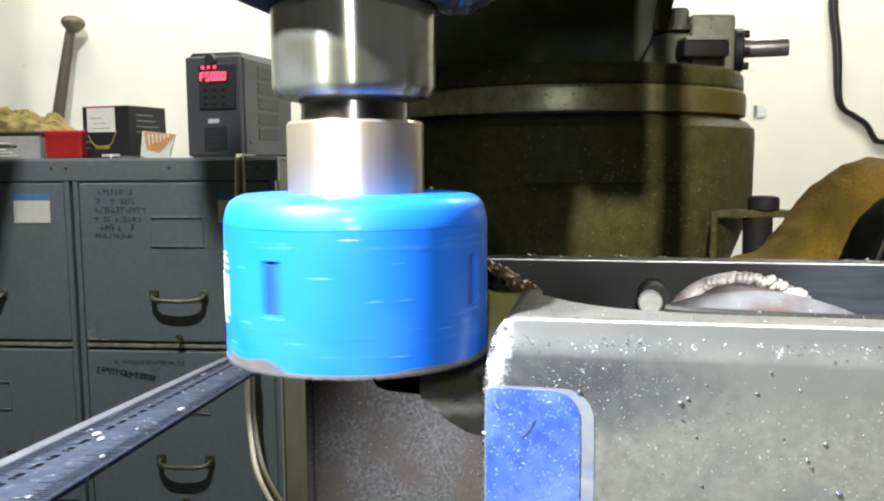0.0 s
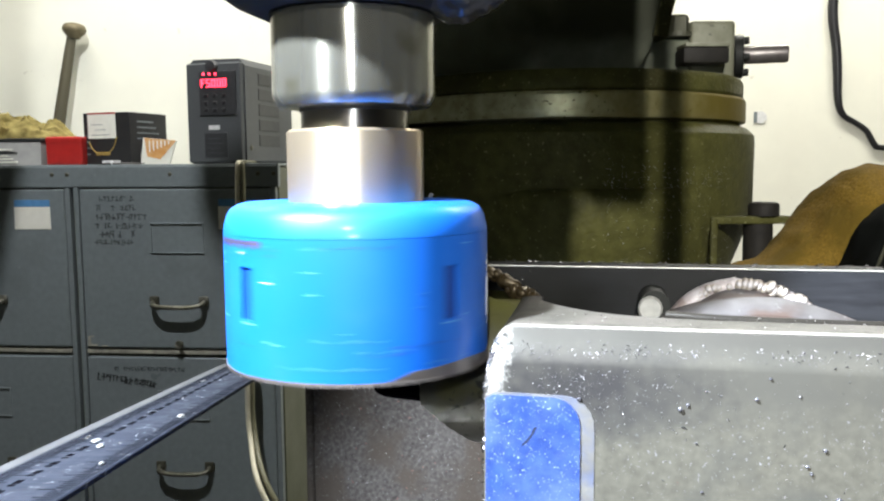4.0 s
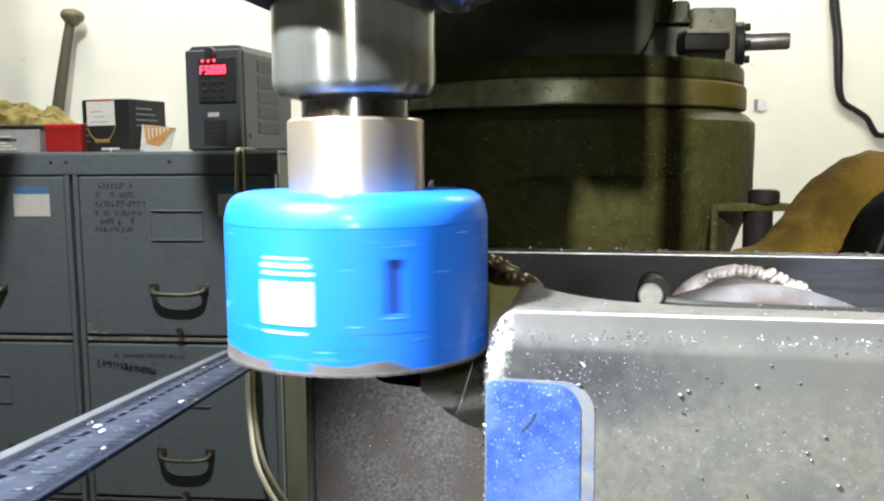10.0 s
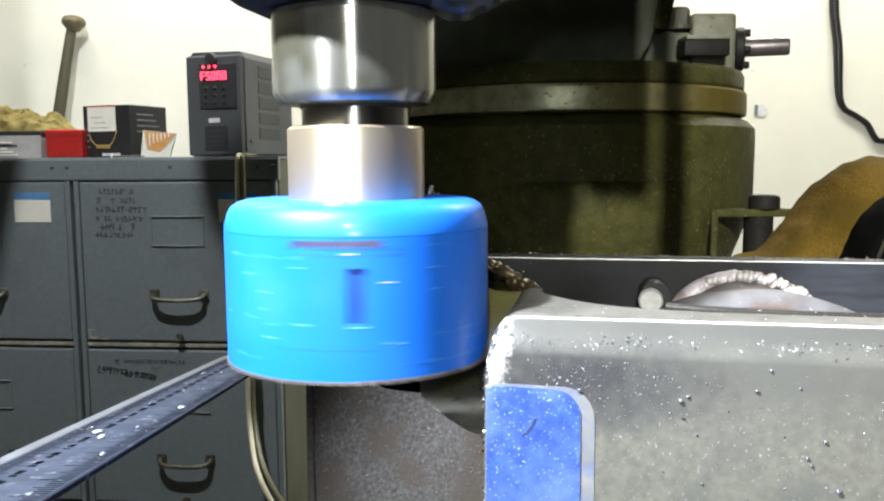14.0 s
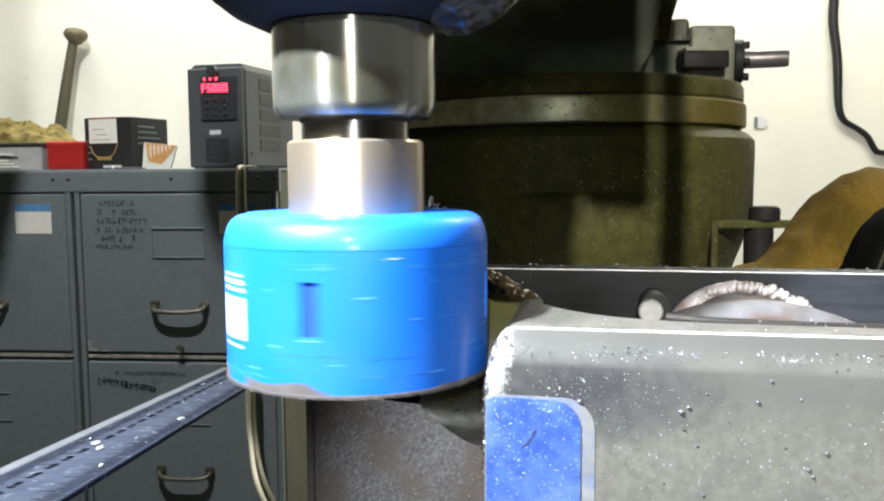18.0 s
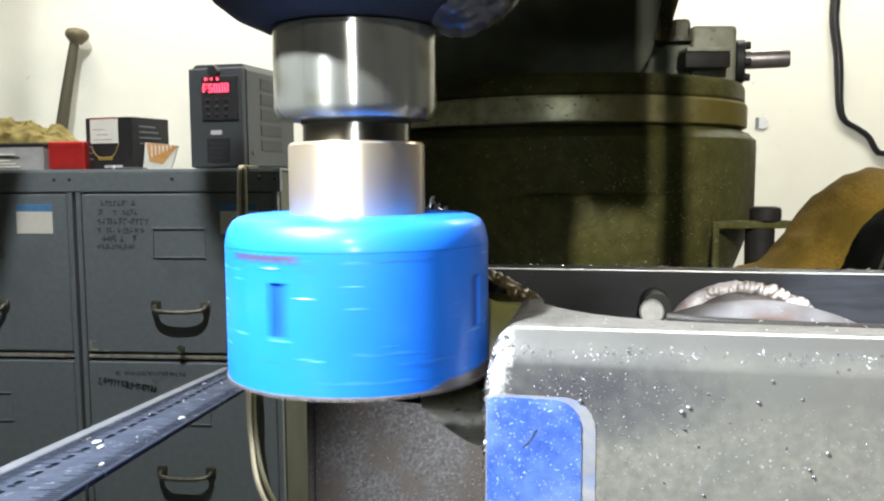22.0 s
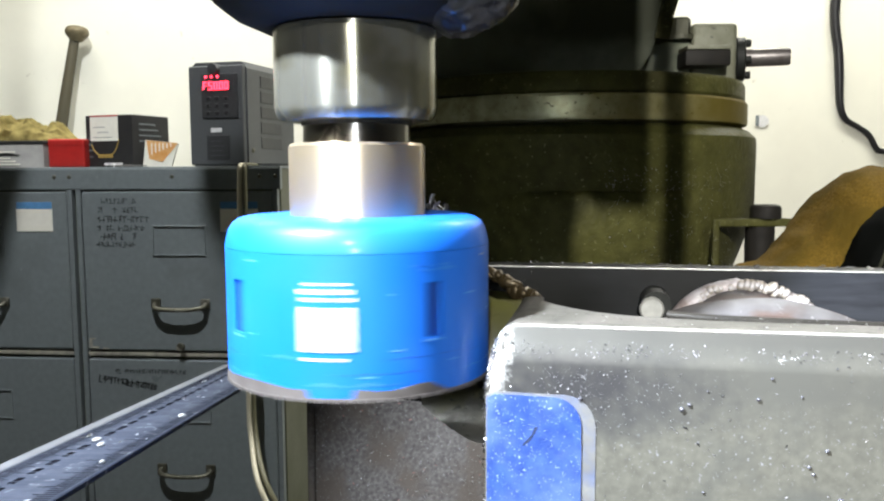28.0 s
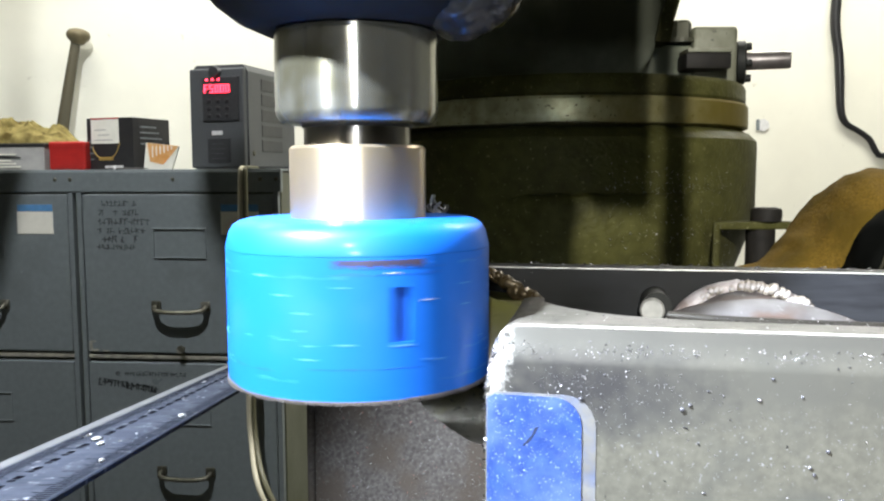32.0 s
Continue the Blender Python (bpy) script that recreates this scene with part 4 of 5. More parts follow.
# A sheet closes each open slot, coloured like the shade inside
for deg in SLOTS:
    part("slot_sheet", band(0.0377, deg - 6.6, deg + 6.6, lambda a: 0.0165, lambda a: 0.0317, 4), SLOTSHADE, saw, "dark blue sheet painting the shade in the slot")
for deg in SLOTS:
    part("slot_lip", band(0.03848, deg - 4.5, deg + 4.5, lambda a: 0.0159, lambda a: 0.01635, 6), SCRATCH, saw, "bright worn lip below the slot")
part("sticker", band(0.0386, -5.4, 16.2, lambda a: 0.0143, lambda a: 0.0256), LABEL, saw, "white rectangular sticker")
for lo, hi, a0, a1 in ((0.0272, 0.0281, -4.6, 16.4), (0.0291, 0.0303, -5.6, 15.4), (0.0313, 0.0319, -3.6, 14.4), (0.0119, 0.0126, -4.6, 13.4)):
    part("printed_bar", band(0.0385, a0, a1, lambda a: lo, lambda a: hi), LABEL, saw, "white printed bar")


def burnt(a):
    """Height of the bare rim at an angle from the zero mark."""
    wob = 0.5 + 0.5 * noise.noise(Vector((a * 0.05, 0.3, 0)))
    full = 0.0012 + 0.0026 * wob
    if -68 < a < -58:
        return 0.0023 + (full - 0.0003) * (a + 68) / 10
    if -58 <= a < -2 or 15 < a < 47:
        return 0.0022 + full
    if 47 <= a < 56:
        return 0.0022 + full * (56 - a) / 9
    return 0.0022 + 0.0008 * wob * (1 if 100 < a < 155 else 0.15)


part("worn_rim", band(0.03852, -128, 160, lambda a: 0.0019, burnt, 260), TEETH, saw, "bare steel rim where the paint has burnt off")
part("scorch", band(0.0385, 205, 240, lambda a: 0.0366 + 0.0006 * math.sin(a), lambda a: 0.0382), SCORCH, saw, "scorched scratch under the crown")
rs = random.Random(21)
for i in range(44):
    a0, z0 = rs.uniform(-180, 180), rs.uniform(0.006, 0.037)
    if -12 < a0 < 22 and 0.011 < z0 < 0.033:
        continue
    wd, ht = rs.uniform(2.0, 8.0), rs.uniform(0.00012, 0.0004)
    if 0.015 < z0 < 0.032 and any(abs((a0 + wd / 2 - d + 180) % 360 - 180) < 9 for d in SLOTS):
        continue
    part("scratch", band(0.03846, a0, a0 + wd, lambda a: z0, lambda a: z0 + ht, 3), SCRATCH if i % 8 else LABEL, saw, "bright scratch in the paint")
for i in range(30):
    a0, z0 = rs.uniform(-180, 180), rs.choice((rs.uniform(0.005, 0.0135), rs.uniform(0.0335, 0.038), rs.uniform(0.005, 0.010)))
    wd, ht = rs.uniform(14, 46), rs.uniform(0.0003, 0.0011)
    part("scuff", band(0.03843, a0, a0 + wd, lambda a: z0 + 0.0002 * math.sin(a * 0.9), lambda a: z0 + ht * (0.6 + 0.4 * math.sin(a * 0.37)), 24), SCUFF if i % 3 else SCUFFDARK, saw, "long faint scuff in the paint")
tooth_bm = bmesh.new()
tv = [tooth_bm.verts.new(c) for c in ((-0.0012, -0.0386, 0.0021), (0.0024, -0.0386, 0.0021), (0.0023, -0.0387, 0.0010), (0.0014, -0.0387, 0.0011), (-0.0012, -0.0356, 0.0021), (0.0024, -0.0356, 0.0021), (0.0023, -0.0356, 0.0010), (0.0014, -0.0356, 0.0011))]
for f in ((0, 1, 2, 3), (4, 5, 6, 7), (0, 1, 5, 4), (1, 2, 6, 5), (2, 3, 7, 6), (3, 0, 4, 7)):
    tooth_bm.faces.new([tv[i] for i in f])
tooth = part("tooth", tooth_bm, TEETH, saw)
for i in range(1, 60):
    o = tooth.copy()
    scene.collection.objects.link(o)
    o.matrix_basis = pose(0, 0, 0, 0, 0, i * 6)
part("arbor_collar", lathe([(0, 0.0474), (0.0198, 0.0474), (0.0198, 0.0480), (0.0199, 0.0490), (0.0199, 0.0672), (0.0191, 0.0680), (0, 0.0680)], 128), BRIGHT, saw, "bright turned steel collar", 25)
part("arbor_neck", lathe([(0, 0.0679), (0.0156, 0.0679), (0.0156, 0.0800), (0, 0.0800)], 96), DARKSTEEL, saw, "dark polished neck", 25)
part("pilot_drill", lathe([(0, -0.004), (0.003, 0.0), (0.003, 0.04), (0, 0.04)], 16), DARKSTEEL, saw, "", 30)

# ---- vice, jaw block and the welded work ----
YAW = -11.2
VB = pose(0.0186, 0.2274, 0, 0, 0, YAW)  # origin: top corner of the near jaw; x runs along the jaw, y away
vice = thing("machine_vice", None, None, "oily steel machine vice with worn blue paint and chips on it", "vice", VB)


def jaw_block():
    """The near jaw: a chamfered front edge and a rounded end."""
    prof = [(0.0500, 1.2668), (0.0030, 1.2679), (0.0012, 1.2678), (0.0004, 1.2675), (0.0, 1.2670), (-0.0002, 1.2664), (-0.0024, 1.2624), (-0.0033, 1.2606), (-0.0040, 1.2590), (-0.0043, 1.2574), (-0.0085, 1.14), (0.0500, 1.14)]
    us = [(-0.0066, 0.016), (-0.0064, 0.0125), (-0.0058, 0.0085), (-0.0046, 0.0050), (-0.0030, 0.0024), (-0.0012, 0.0008), (0.0008, 0.0), (0.005, 0.0), (0.010, 0.0), (0.015, 0.0), (0.022, 0.0), (0.029, 0.0), (0.036, 0.0), (0.046, 0.0), (0.056, 0.0), (0.10, 0.0), (0.26, 0.0)]
    bm = bmesh.new()
    rings = []
    for u, drop in us:
        back = 0.0174 + 0.0411 * math.exp(-max(0.0, u) / 0.0175)
        rings.append([bm.verts.new((u + 0.08 * max(0.0, v) * (1 if u < 0.003 else 0), back if v > 0.04 else v, min(z, 1.2680 - drop * (0.12 if v > 0.04 else 1.0) + (z - 1.2680) * (1 - drop / 0.02)) if z > 1.2 else z)) for v, z in prof])
    n = len(prof)
    for a, b in zip(rings, rings[1:]):
        for i in range(n):
            bm.faces.new((a[i], a[(i + 1) % n], b[(i + 1) % n], b[i]))
    bm.faces.new(rings[0])
    bm.faces.new(rings[-1])
    return bm


jaw = part("moving_jaw", jaw_block(), JAW, vice, "ground steel jaw smeared with oil", 35)
jaw.data.materials.append(JAWTOP)
for p in jaw.data.polygons:
    if p.normal.z > 0.85 and p.center.z > 1.25:
        p.material_index = 1
# Thin pale strip that paints the glint on the worn edge
part("jaw_edge", sweep([(0.0005, 0.0003, 1.2672), (0.13, 0.0003, 1.2672), (0.26, 0.0003, 1.2672)], 0.0004, 8), LITSTEEL, vice, "worn top edge with its glint painted pale", 60)


def patch_outline(x0, x1, z0, z1, r):
    pts = [(x0, z0), (x1, z0)]
    pts += [(x1 - r + r * math.cos(radians(a)), z1 - r + r * math.sin(radians(a))) for a in range(0, 91, 15)]
    pts += [(x0 + 0.002, z1 + 0.0002), (x0, z1 - 0.001)]
    return pts


LEAN = pose(0, -0.0042, 1.26, -math.degrees(math.atan2(0.0041, 0.12)))
part("paint_edge", extrude_outline(patch_outline(-0.0062, 0.0234, -0.07, -0.0106, 0.0085), -0.0003, 0.001), WORN, vice, "paint worn pale along its edge", m=LEAN)
part("paint_chip", extrude_outline([(0.0038, -0.0250), (0.0054, -0.0240), (0.0072, -0.0212), (0.0080, -0.0194), (0.0071, -0.0197), (0.0062, -0.0218), (0.0045, -0.0238), (0.0039, -0.0244)], -0.00095, 0.001), CHIPPEDBLUE, vice, "dark chip in the blue paint", m=LEAN)
part("blue_panel", extrude_outline(patch_outline(-0.0060, 0.0196, -0.07, -0.0112, 0.0075), -0.0008, 0.001), JAWBLUE, vice, "worn blue painted panel", m=LEAN)
bm = extrude_outline([(-0.0491, 1.245), (0.0035, 1.245), (0.0035, 1.14), (0.26, 1.14), (0.26, 1.2743), (-0.0491, 1.2743)], 0.0852, 0.0967)
bmesh.ops.bevel(bm, geom=bm.edges[:], offset=0.0008, segments=2, affect="EDGES")
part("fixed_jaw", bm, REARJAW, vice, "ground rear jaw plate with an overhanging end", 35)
# The same painted glint on the rear jaw's edge
part("rear_jaw_edge", sweep([(-0.0491, 0.0856, 1.2739), (0.10, 0.0856, 1.2739), (0.26, 0.0856, 1.2739)], 0.00027, 8), LITSTEEL, vice, "worn top edge with its glint painted pale", 60)
part("vice_bed", box(-0.005, 0.25, 0.0, 0.12, 1.06, 1.15, 0.006, 2), BLACKENED, vice, "", 35)

# round tube being coped, clamped between the jaws
TC, TR = (0.0623, 1.2407), 0.0270  # its axis: distance from the jaw corner, height
work = thing("welded_tube_work", None, None, "oily steel tube with a coped end and welded fittings", "tube", VB)


def coped_tube():
    """A tube along x whose open end has been cut away by the round saw from above."""
    c = VB.inverted() @ Vector((AX, AY, 0))
    bm = bmesh.new()
    for r, inside in ((TR, False), (TR - 0.0032, True)):
        nx, na = 120, 220
        grid = [[bm.verts.new((-0.0475 + 0.060 * i / nx, TC[0] + r * math.cos(2 * math.pi * k / na), TC[1] + r * math.sin(2 * math.pi * k / na))) for k in range(na)] for i in range(nx + 1)]
        for i in range(nx):
            for k in range(na):
                q = (grid[i][k], grid[i + 1][k], grid[i + 1][(k + 1) % na], grid[i][(k + 1) % na])
                m = sum((v.co for v in q), Vector()) / 4
                near = math.hypot(m.x - c.x, m.y - c.y)
                cope = 1.2125 + 1.05 * (-0.0145 - m.x)
                slope = 1.2700 - 0.20 * (m.x + 0.030)
                if (near < 0.0392 and m.z > 1.2462) or m.z > slope or m.x > 0.001 or m.x < -0.0340 or (m.x < -0.0145 and m.z < cope):
                    continue
                bm.faces.new(q)
    bmesh.ops.delete(bm, geom=[v for v in bm.verts if not v.link_faces], context="VERTS")
    return bm


part("tube", coped_tube(), TUBESTEEL, work, "oily tube with its end cut away", 50)
part("tube_plug", sweep([(-0.0577, TC[0] + 0.002, 1.2340), (-0.0557, TC[0] + 0.002, 1.2328), (-0.0522, TC[0] + 0.002, 1.2316), (-0.0402, TC[0] + 0.002, 1.2309), (-0.0152, TC[0], 1.2307)], [0.002, 0.0055, 0.0070, 0.0074, 0.0075], 24, flat=0.62), RULEINK, work, "black stub inside the tube", 50)
# branch tube with its weld bead, against the rear jaw
part("branch_tube", lathe([(0.0248, 0), (0.0238, 0.016), (0.0215, 0.026), (0.0, 0.030)], 96), HUMP, work, "short branch tube, ground bright", 40, m=pose(0.0731, 0.084, 1.2437, 98))
part("saddle_plate", lathe([(0.068, 0), (0.070, 0.020), (0.066, 0.027), (0, 0.031)], 160), HUMP, work, "curved saddle below the branch", 40, m=pose(0.0768, 0.0835, 1.1972, 91))
bead = bmesh.new()
bmesh.ops.create_icosphere(bead, subdivisions=3, radius=1.0, matrix=Matrix.Diagonal((0.0031, 0.0040, 0.0015, 1)))
for v in bead.verts:
    v.co *= 1 + 0.10 * noise.noise(v.co * 600)
ripple = part("weld_ripple", bead, WELD, work, "rippled bright weld bead", 180)


def weld_at(a, r):
    """A point on the bead's arc, drawn out towards its low end."""
    return Vector((0.0730 + r * math.cos(a) * (1.17 if math.cos(a) > 0 else 1.0), 0.0797, 1.2437 + r * math.sin(a)))


rj = random.Random(3)
for i in range(44):
    o = ripple if i == 0 else ripple.copy()
    if i:
        scene.collection.objects.link(o)
    tail = i > 25  # the older end is smeared flat
    a = radians(6 + i * (3.3 if not tail else 3.85) - (14 if tail else 0))
    k = 0.36 + 0.30 * rj.random() if tail else 0.80 + rj.uniform(-0.14, 0.12)
    o.matrix_basis = Matrix.Translation(weld_at(a, 0.0255 + rj.uniform(-0.0008, 0.0005)) + Vector((0, rj.uniform(-0.0006, 0.0009), 0))) @ Matrix.Rotation(-a + (0.35 + rj.uniform(-0.25, 0.25) if not tail else rj.uniform(-0.8, 0.8)), 4, "Y") @ Matrix.Diagonal((k, k, (1.25 if not tail else 1.7) * k, 1))
bm = sweep([weld_at(radians(k), 0.0246) + Vector((0, 0.0019, 0)) for k in range(4, 184, 4)], [0.0026 + 0.0014 * min(1.0, max(0.0, (k - 80) / 60)) for k in range(4, 184, 4)], 18)
for v in bm.verts:
    v.co += Vector((0.0007, 0.0, 0.0007)) * noise.noise(v.co * 420)
part("weld_root", bm, WELDROOT, work, "smeared bright weld metal", 80)
rw = random.Random(8)
for i in range(15):
    t = i / 14
    bead = bmesh.new()
    bmesh.ops.create_icosphere(bead, subdivisions=2, radius=1.0, matrix=Matrix.Rotation(rw.uniform(0, 3), 4, "Y") @ Matrix.Diagonal((rw.uniform(0.0018, 0.004), 0.0030, rw.uniform(0.0014, 0.0028), 1)))
    for v in bead.verts:
        v.co *= 1 + 0.45 * noise.noise(v.co * 500 + Vector((i, 0, 0)))
    part("tinted_weld", bead, BRASSWELD, work, "heat-tinted golden weld", 180, m=pose(-0.0167 + 0.020 * t + rw.uniform(-0.0025, 0.0025), 0.0755 - 0.009 * t, 1.2735 - 0.010 * t + rw.uniform(-0.0022, 0.0012)))
# Pale colour stands in for the light that falls on this head
part("bolt_head", lathe([(0, 0.003), (0.0036, 0.003), (0.0042, 0.0022), (0.0042, 0)], 28), LITSTEEL, work, "round bolt head", 30, m=pose(0.0411, 0.0678, 1.2619, 90))
part("bolt_shank", lathe([(0, 0.0), (0.0052, 0.0), (0.0052, -0.016), (0, -0.016)], 28), BLACKENED, work, "", 30, m=pose(0.0428, 0.0691, 1.2626, 90))
thing("round_bar", sweep([(0.0437, 0.0259, 1.2668), (0.0611, 0.0208, 1.2668), (0.1007, 0.0188, 1.2668), (0.1999, 0.0182, 1.2668)], [0.0014, 0.0013, 0.0010, 0.0008], 14), DARKBAR, "thin dark bar lying against the back of the vice jaw", "bar", VB, smooth=50)

# ---- rubber way cover ----
bm = bmesh.new()
bmesh.ops.create_grid(bm, x_segments=60, y_segments=60, size=0.5)
for v in bm.verts:
    x, y = v.co.x, v.co.y
    depth = 0.5832 - 0.06 * (0.5 - y) + 0.004 * noise.noise(Vector((x * 4, y * 4, 0)))
    v.co = Vector((-0.1650 * depth + 0.28 * (x + 0.5), depth, 1.02 + 0.19 * (y + 0.5)))
bmesh.ops.solidify(bm, geom=bm.faces, thickness=0.004)
cover = thing("way_cover", None, None, "dark rubber way cover strewn with chips", "way cover")
part("rubber_sheet", bm, RUBBER, cover, "", 40)
part("edge_binding", sweep([(-0.0962, 0.5832, 1.21), (-0.0913, 0.5532, 1.115), (-0.0863, 0.5232, 1.02)], 0.0028, 10), RUBBER, cover, "folded dusty edge", 60)

# ---- steel rule ----
RA, RB = Vector((-0.0996, 0.095, 1.2534)), Vector((-0.1024, 0.388, 1.2189))
RL = (RB - RA).length
ey = (RB - RA).normalized()
ex = ey.cross(Vector((0, 0, 1))).normalized()
ez = ex.cross(ey)
RM = Matrix.Translation(RA) @ Matrix((ex, ey, ez)).transposed().to_4x4()
rule = thing("steel_rule", None, None, "oily steel rule with engraved graduations", "ruler", RM)
part("blade", box(0.0, 0.0235, 0, RL, -0.0016, 0.0, 0.0003, 1), RULE, rule, "", None)
# Lighter strip: the highlight along the rule's edge is painted on
part("bright_edge", box(-0.0026, 0.0013, 0, RL, -0.0019, 0.0002, 0.0003, 1), RULEEDGE, rule, "worn edge with its highlight painted on")
bm = bmesh.new()
for i in range(int(RL / 0.0015)):
    y = 0.0015 * i
    for edge, sgn in ((0.0016, 1), (0.0229, -1)):
        n = 0.0070 if i % 8 == 0 else 0.0052 if i % 4 == 0 else 0.0036
        a, b = sorted((edge, edge + sgn * n))
        vs = [bm.verts.new(c) for c in ((a, y - 0.00022, 0.00012), (b, y - 0.00022, 0.00012), (b, y + 0.00022, 0.00012), (a, y + 0.00022, 0.00012))]
        bm.faces.new(vs)
tagged(part("graduation", bm, RULEINK, rule, "fine engraved lines"), kind="stuff")
bm = bmesh.new()
for i in range(1, int(RL / 0.0085)):
    for k in range(4):
        if (i * 7 + k * 3) % 7 == 0:
            continue
        y = i * 0.0085 - 0.0030 + k * 0.0016 + (0.0006 if k > 1 else 0)
        for x0, x1, y0, y1 in ((0.0080, 0.0096, 0, 0.0003), (0.0080, 0.0096, 0.0008, 0.0011), (0.0080, 0.0083, 0.0003, 0.0008), (0.0087, 0.0090, 0.0003, 0.0008)):
            box(x0, x1, y + y0, y + y1, 0, 0.00012, bm=bm)
tagged(part("figure", bm, RULEINK, rule, "worn engraved figures"), kind="stuff")
thing("packing_block", box(-0.115, -0.078, 0.098, 0.128, 1.06, 1.2476, 0.002, 2), JAW, "plain steel packing block on the machine table", "block")

# ---- welding glove ----


def glove():
    """A suede gauntlet lying in a hump: a lofted, slightly crumpled sleeve."""
    tops = [(0.130, 1.2460), (0.144, 1.2540), (0.155, 1.2605), (0.165, 1.2650), (0.174, 1.2718), (0.182, 1.2802), (0.190, 1.2905), (0.198, 1.3005), (0.207, 1.3080), (0.222, 1.3110), (0.245, 1.308), (0.28, 1.295), (0.33, 1.27)]
    spine = [(x, 0.4266, (z + 1.2425) / 2, (z - 1.2425) / 2, 0.018 + 0.35 * (z - 1.2425)) for x, z in tops]
    bm = bmesh.new()
    rings = []
    n = 48
    fine = []
    for a, b in zip(spine, spine[1:]):
        fine += [[a[k] + (b[k] - a[k]) * s / 6 for k in range(5)] for s in range(6)]
    fine.append(list(spine[-1]))
    for x, y, z, rz, ry in fine:
        ring = []
        for k in range(n):
            c, s = math.cos(2 * math.pi * k / n), math.sin(2 * math.pi * k / n)
            p = Vector((x, y + ry * c, z + rz * s))
            w = 0.0028 * noise.noise(p * 45) + 0.0012 * noise.noise(p * 140)
            ring.append(bm.verts.new(p + Vector((-0.3 * w, w * c, w * s))))
        rings.append(ring)
    for a, b in zip(rings, rings[1:]):
        for k in range(n):
            bm.faces.new((a[k], a[(k + 1) % n], b[(k + 1) % n], b[k]))
    bm.faces.new(rings[0])
    bm.faces.new(rings[-1])
    return bm


gl = thing("welding_glove", None, None, "ochre suede welding glove with black leather lying in a hump", "glove")
part("suede_cuff", glove(), SUEDE, gl, "ochre suede", 180)
bm = bmesh.new()
bmesh.ops.create_icosphere(bm, subdivisions=5, radius=1.0)
for v in bm.verts:
    p = v.co.copy()
    k = 1 + 0.06 * noise.noise(p * 3) + 0.03 * abs(noise.noise(p * 8))
    v.co = Vector((p.x * 0.046 * k, p.y * 0.034 * k, p.z * 0.040 * k))
part("leather_palm", bm, LEATHER, gl, "black leather palm", 180, m=pose(0.2335, 0.3872, 1.262, 0, -22, 0))
part("seam", sweep([(0.1925, 0.3765, 1.252), (0.1945, 0.3705, 1.264), (0.1975, 0.3675, 1.277), (0.2040, 0.3660, 1.292)], 0.0008, 6), IRONGREY, gl, "pale stitched seam")
thing("bench_block", box(0.118, 0.34, 0.385, 0.475, 1.06, 1.243, 0.004, 2), BLACKENED, "dark iron block standing on the table behind the vice", "block")

# ---- chips ----


def chips(name, count, place, mats, size, seed, label, parent=None):
    """Many small curled shavings in one mesh."""
    rc = random.Random(seed)
    bm = bmesh.new()
    for i in range(count):
        p, nrm = place(rc)
        s = size * (0.35 + 1.5 * rc.random() ** 3.0)
        t = Vector((rc.uniform(-1, 1), rc.uniform(-1, 1), rc.uniform(-1, 1)))
        t = (t - nrm * t.dot(nrm)).normalized()
        b = nrm.cross(t)
        curl = rc.uniform(1.0, 4.0)
        prev = None
        for k in range(5):
            a = k / 4
            c = p + t * s * (a - 0.5) * 1.6 + nrm * s * (0.15 + 0.35 * abs(math.sin(a * curl)))
            w = b * s * 0.28 + nrm * s * 0.15 * math.sin(a * 3)
            cur = (bm.verts.new(c - w), bm.verts.new(c + w))
            if prev:
                bm.faces.new((prev[0], prev[1], cur[1], cur[0]))
            prev = cur
    ob = link_mesh(name, bm, mats)
    if parent:
        ob.parent = parent
    return tagged(ob, label, "metal chips", kind="stuff")


def on_front(rc):
    z = 1.257 - abs(rc.gauss(0, 0.045)) if rc.random() < 0.8 else rc.uniform(1.19, 1.257)
    f = (1.2574 - z) / 0.1174
    return VB @ Vector((rc.uniform(-0.004, 0.15), -0.0043 - 0.0042 * f, z)), (VB.to_3x3() @ Vector((0, -1, 0.04))).normalized()


def on_smear(rc):
    z = 1.257 - abs(rc.gauss(0, 0.010))
    return VB @ Vector((0.008 + abs(rc.gauss(0, 0.022)), -0.0043 - 0.0042 * (1.2574 - z) / 0.1174, z)), (VB.to_3x3() @ Vector((0, -1, 0.04))).normalized()


def on_edge(rc):
    t = min(1.0, max(0.0, rc.gauss(0.68, 0.13)))
    u = rc.uniform(0.0, 0.16)
    if rc.random() < 0.75:
        u = rc.choice((0.006, 0.022, 0.031, 0.034, 0.046, 0.071, 0.078, 0.094, 0.108, 0.127)) + rc.gauss(0, 0.0035)
    return VB @ Vector((u, -0.0002 - 0.0038 * t, 1.2665 - 0.0074 * t)), (VB.to_3x3() @ Vector((0, -0.7, 0.7))).normalized()


def on_end(rc):
    u, z = -0.0066 + 0.0056 * rc.random() ** 2.2, 0.0
    if rc.random() < 0.45:
        u, z = -0.0066 + rc.uniform(-0.0006, 0.0004), 0.052 * rc.random() ** 1.5
    drop = 0.016 * max(0.0, -u / 0.0066) ** 2.6
    return VB @ Vector((u, rc.uniform(-0.0048, -0.0005), 1.2672 - drop - z - rc.uniform(0, 0.003))), (VB.to_3x3() @ Vector((-0.6, -0.7, 0.3))).normalized()


def on_rear(rc):
    return VB @ Vector((rc.uniform(-0.02, 0.2), rc.uniform(0.0861, 0.0956), 1.2744)), Vector((0, 0, 1))


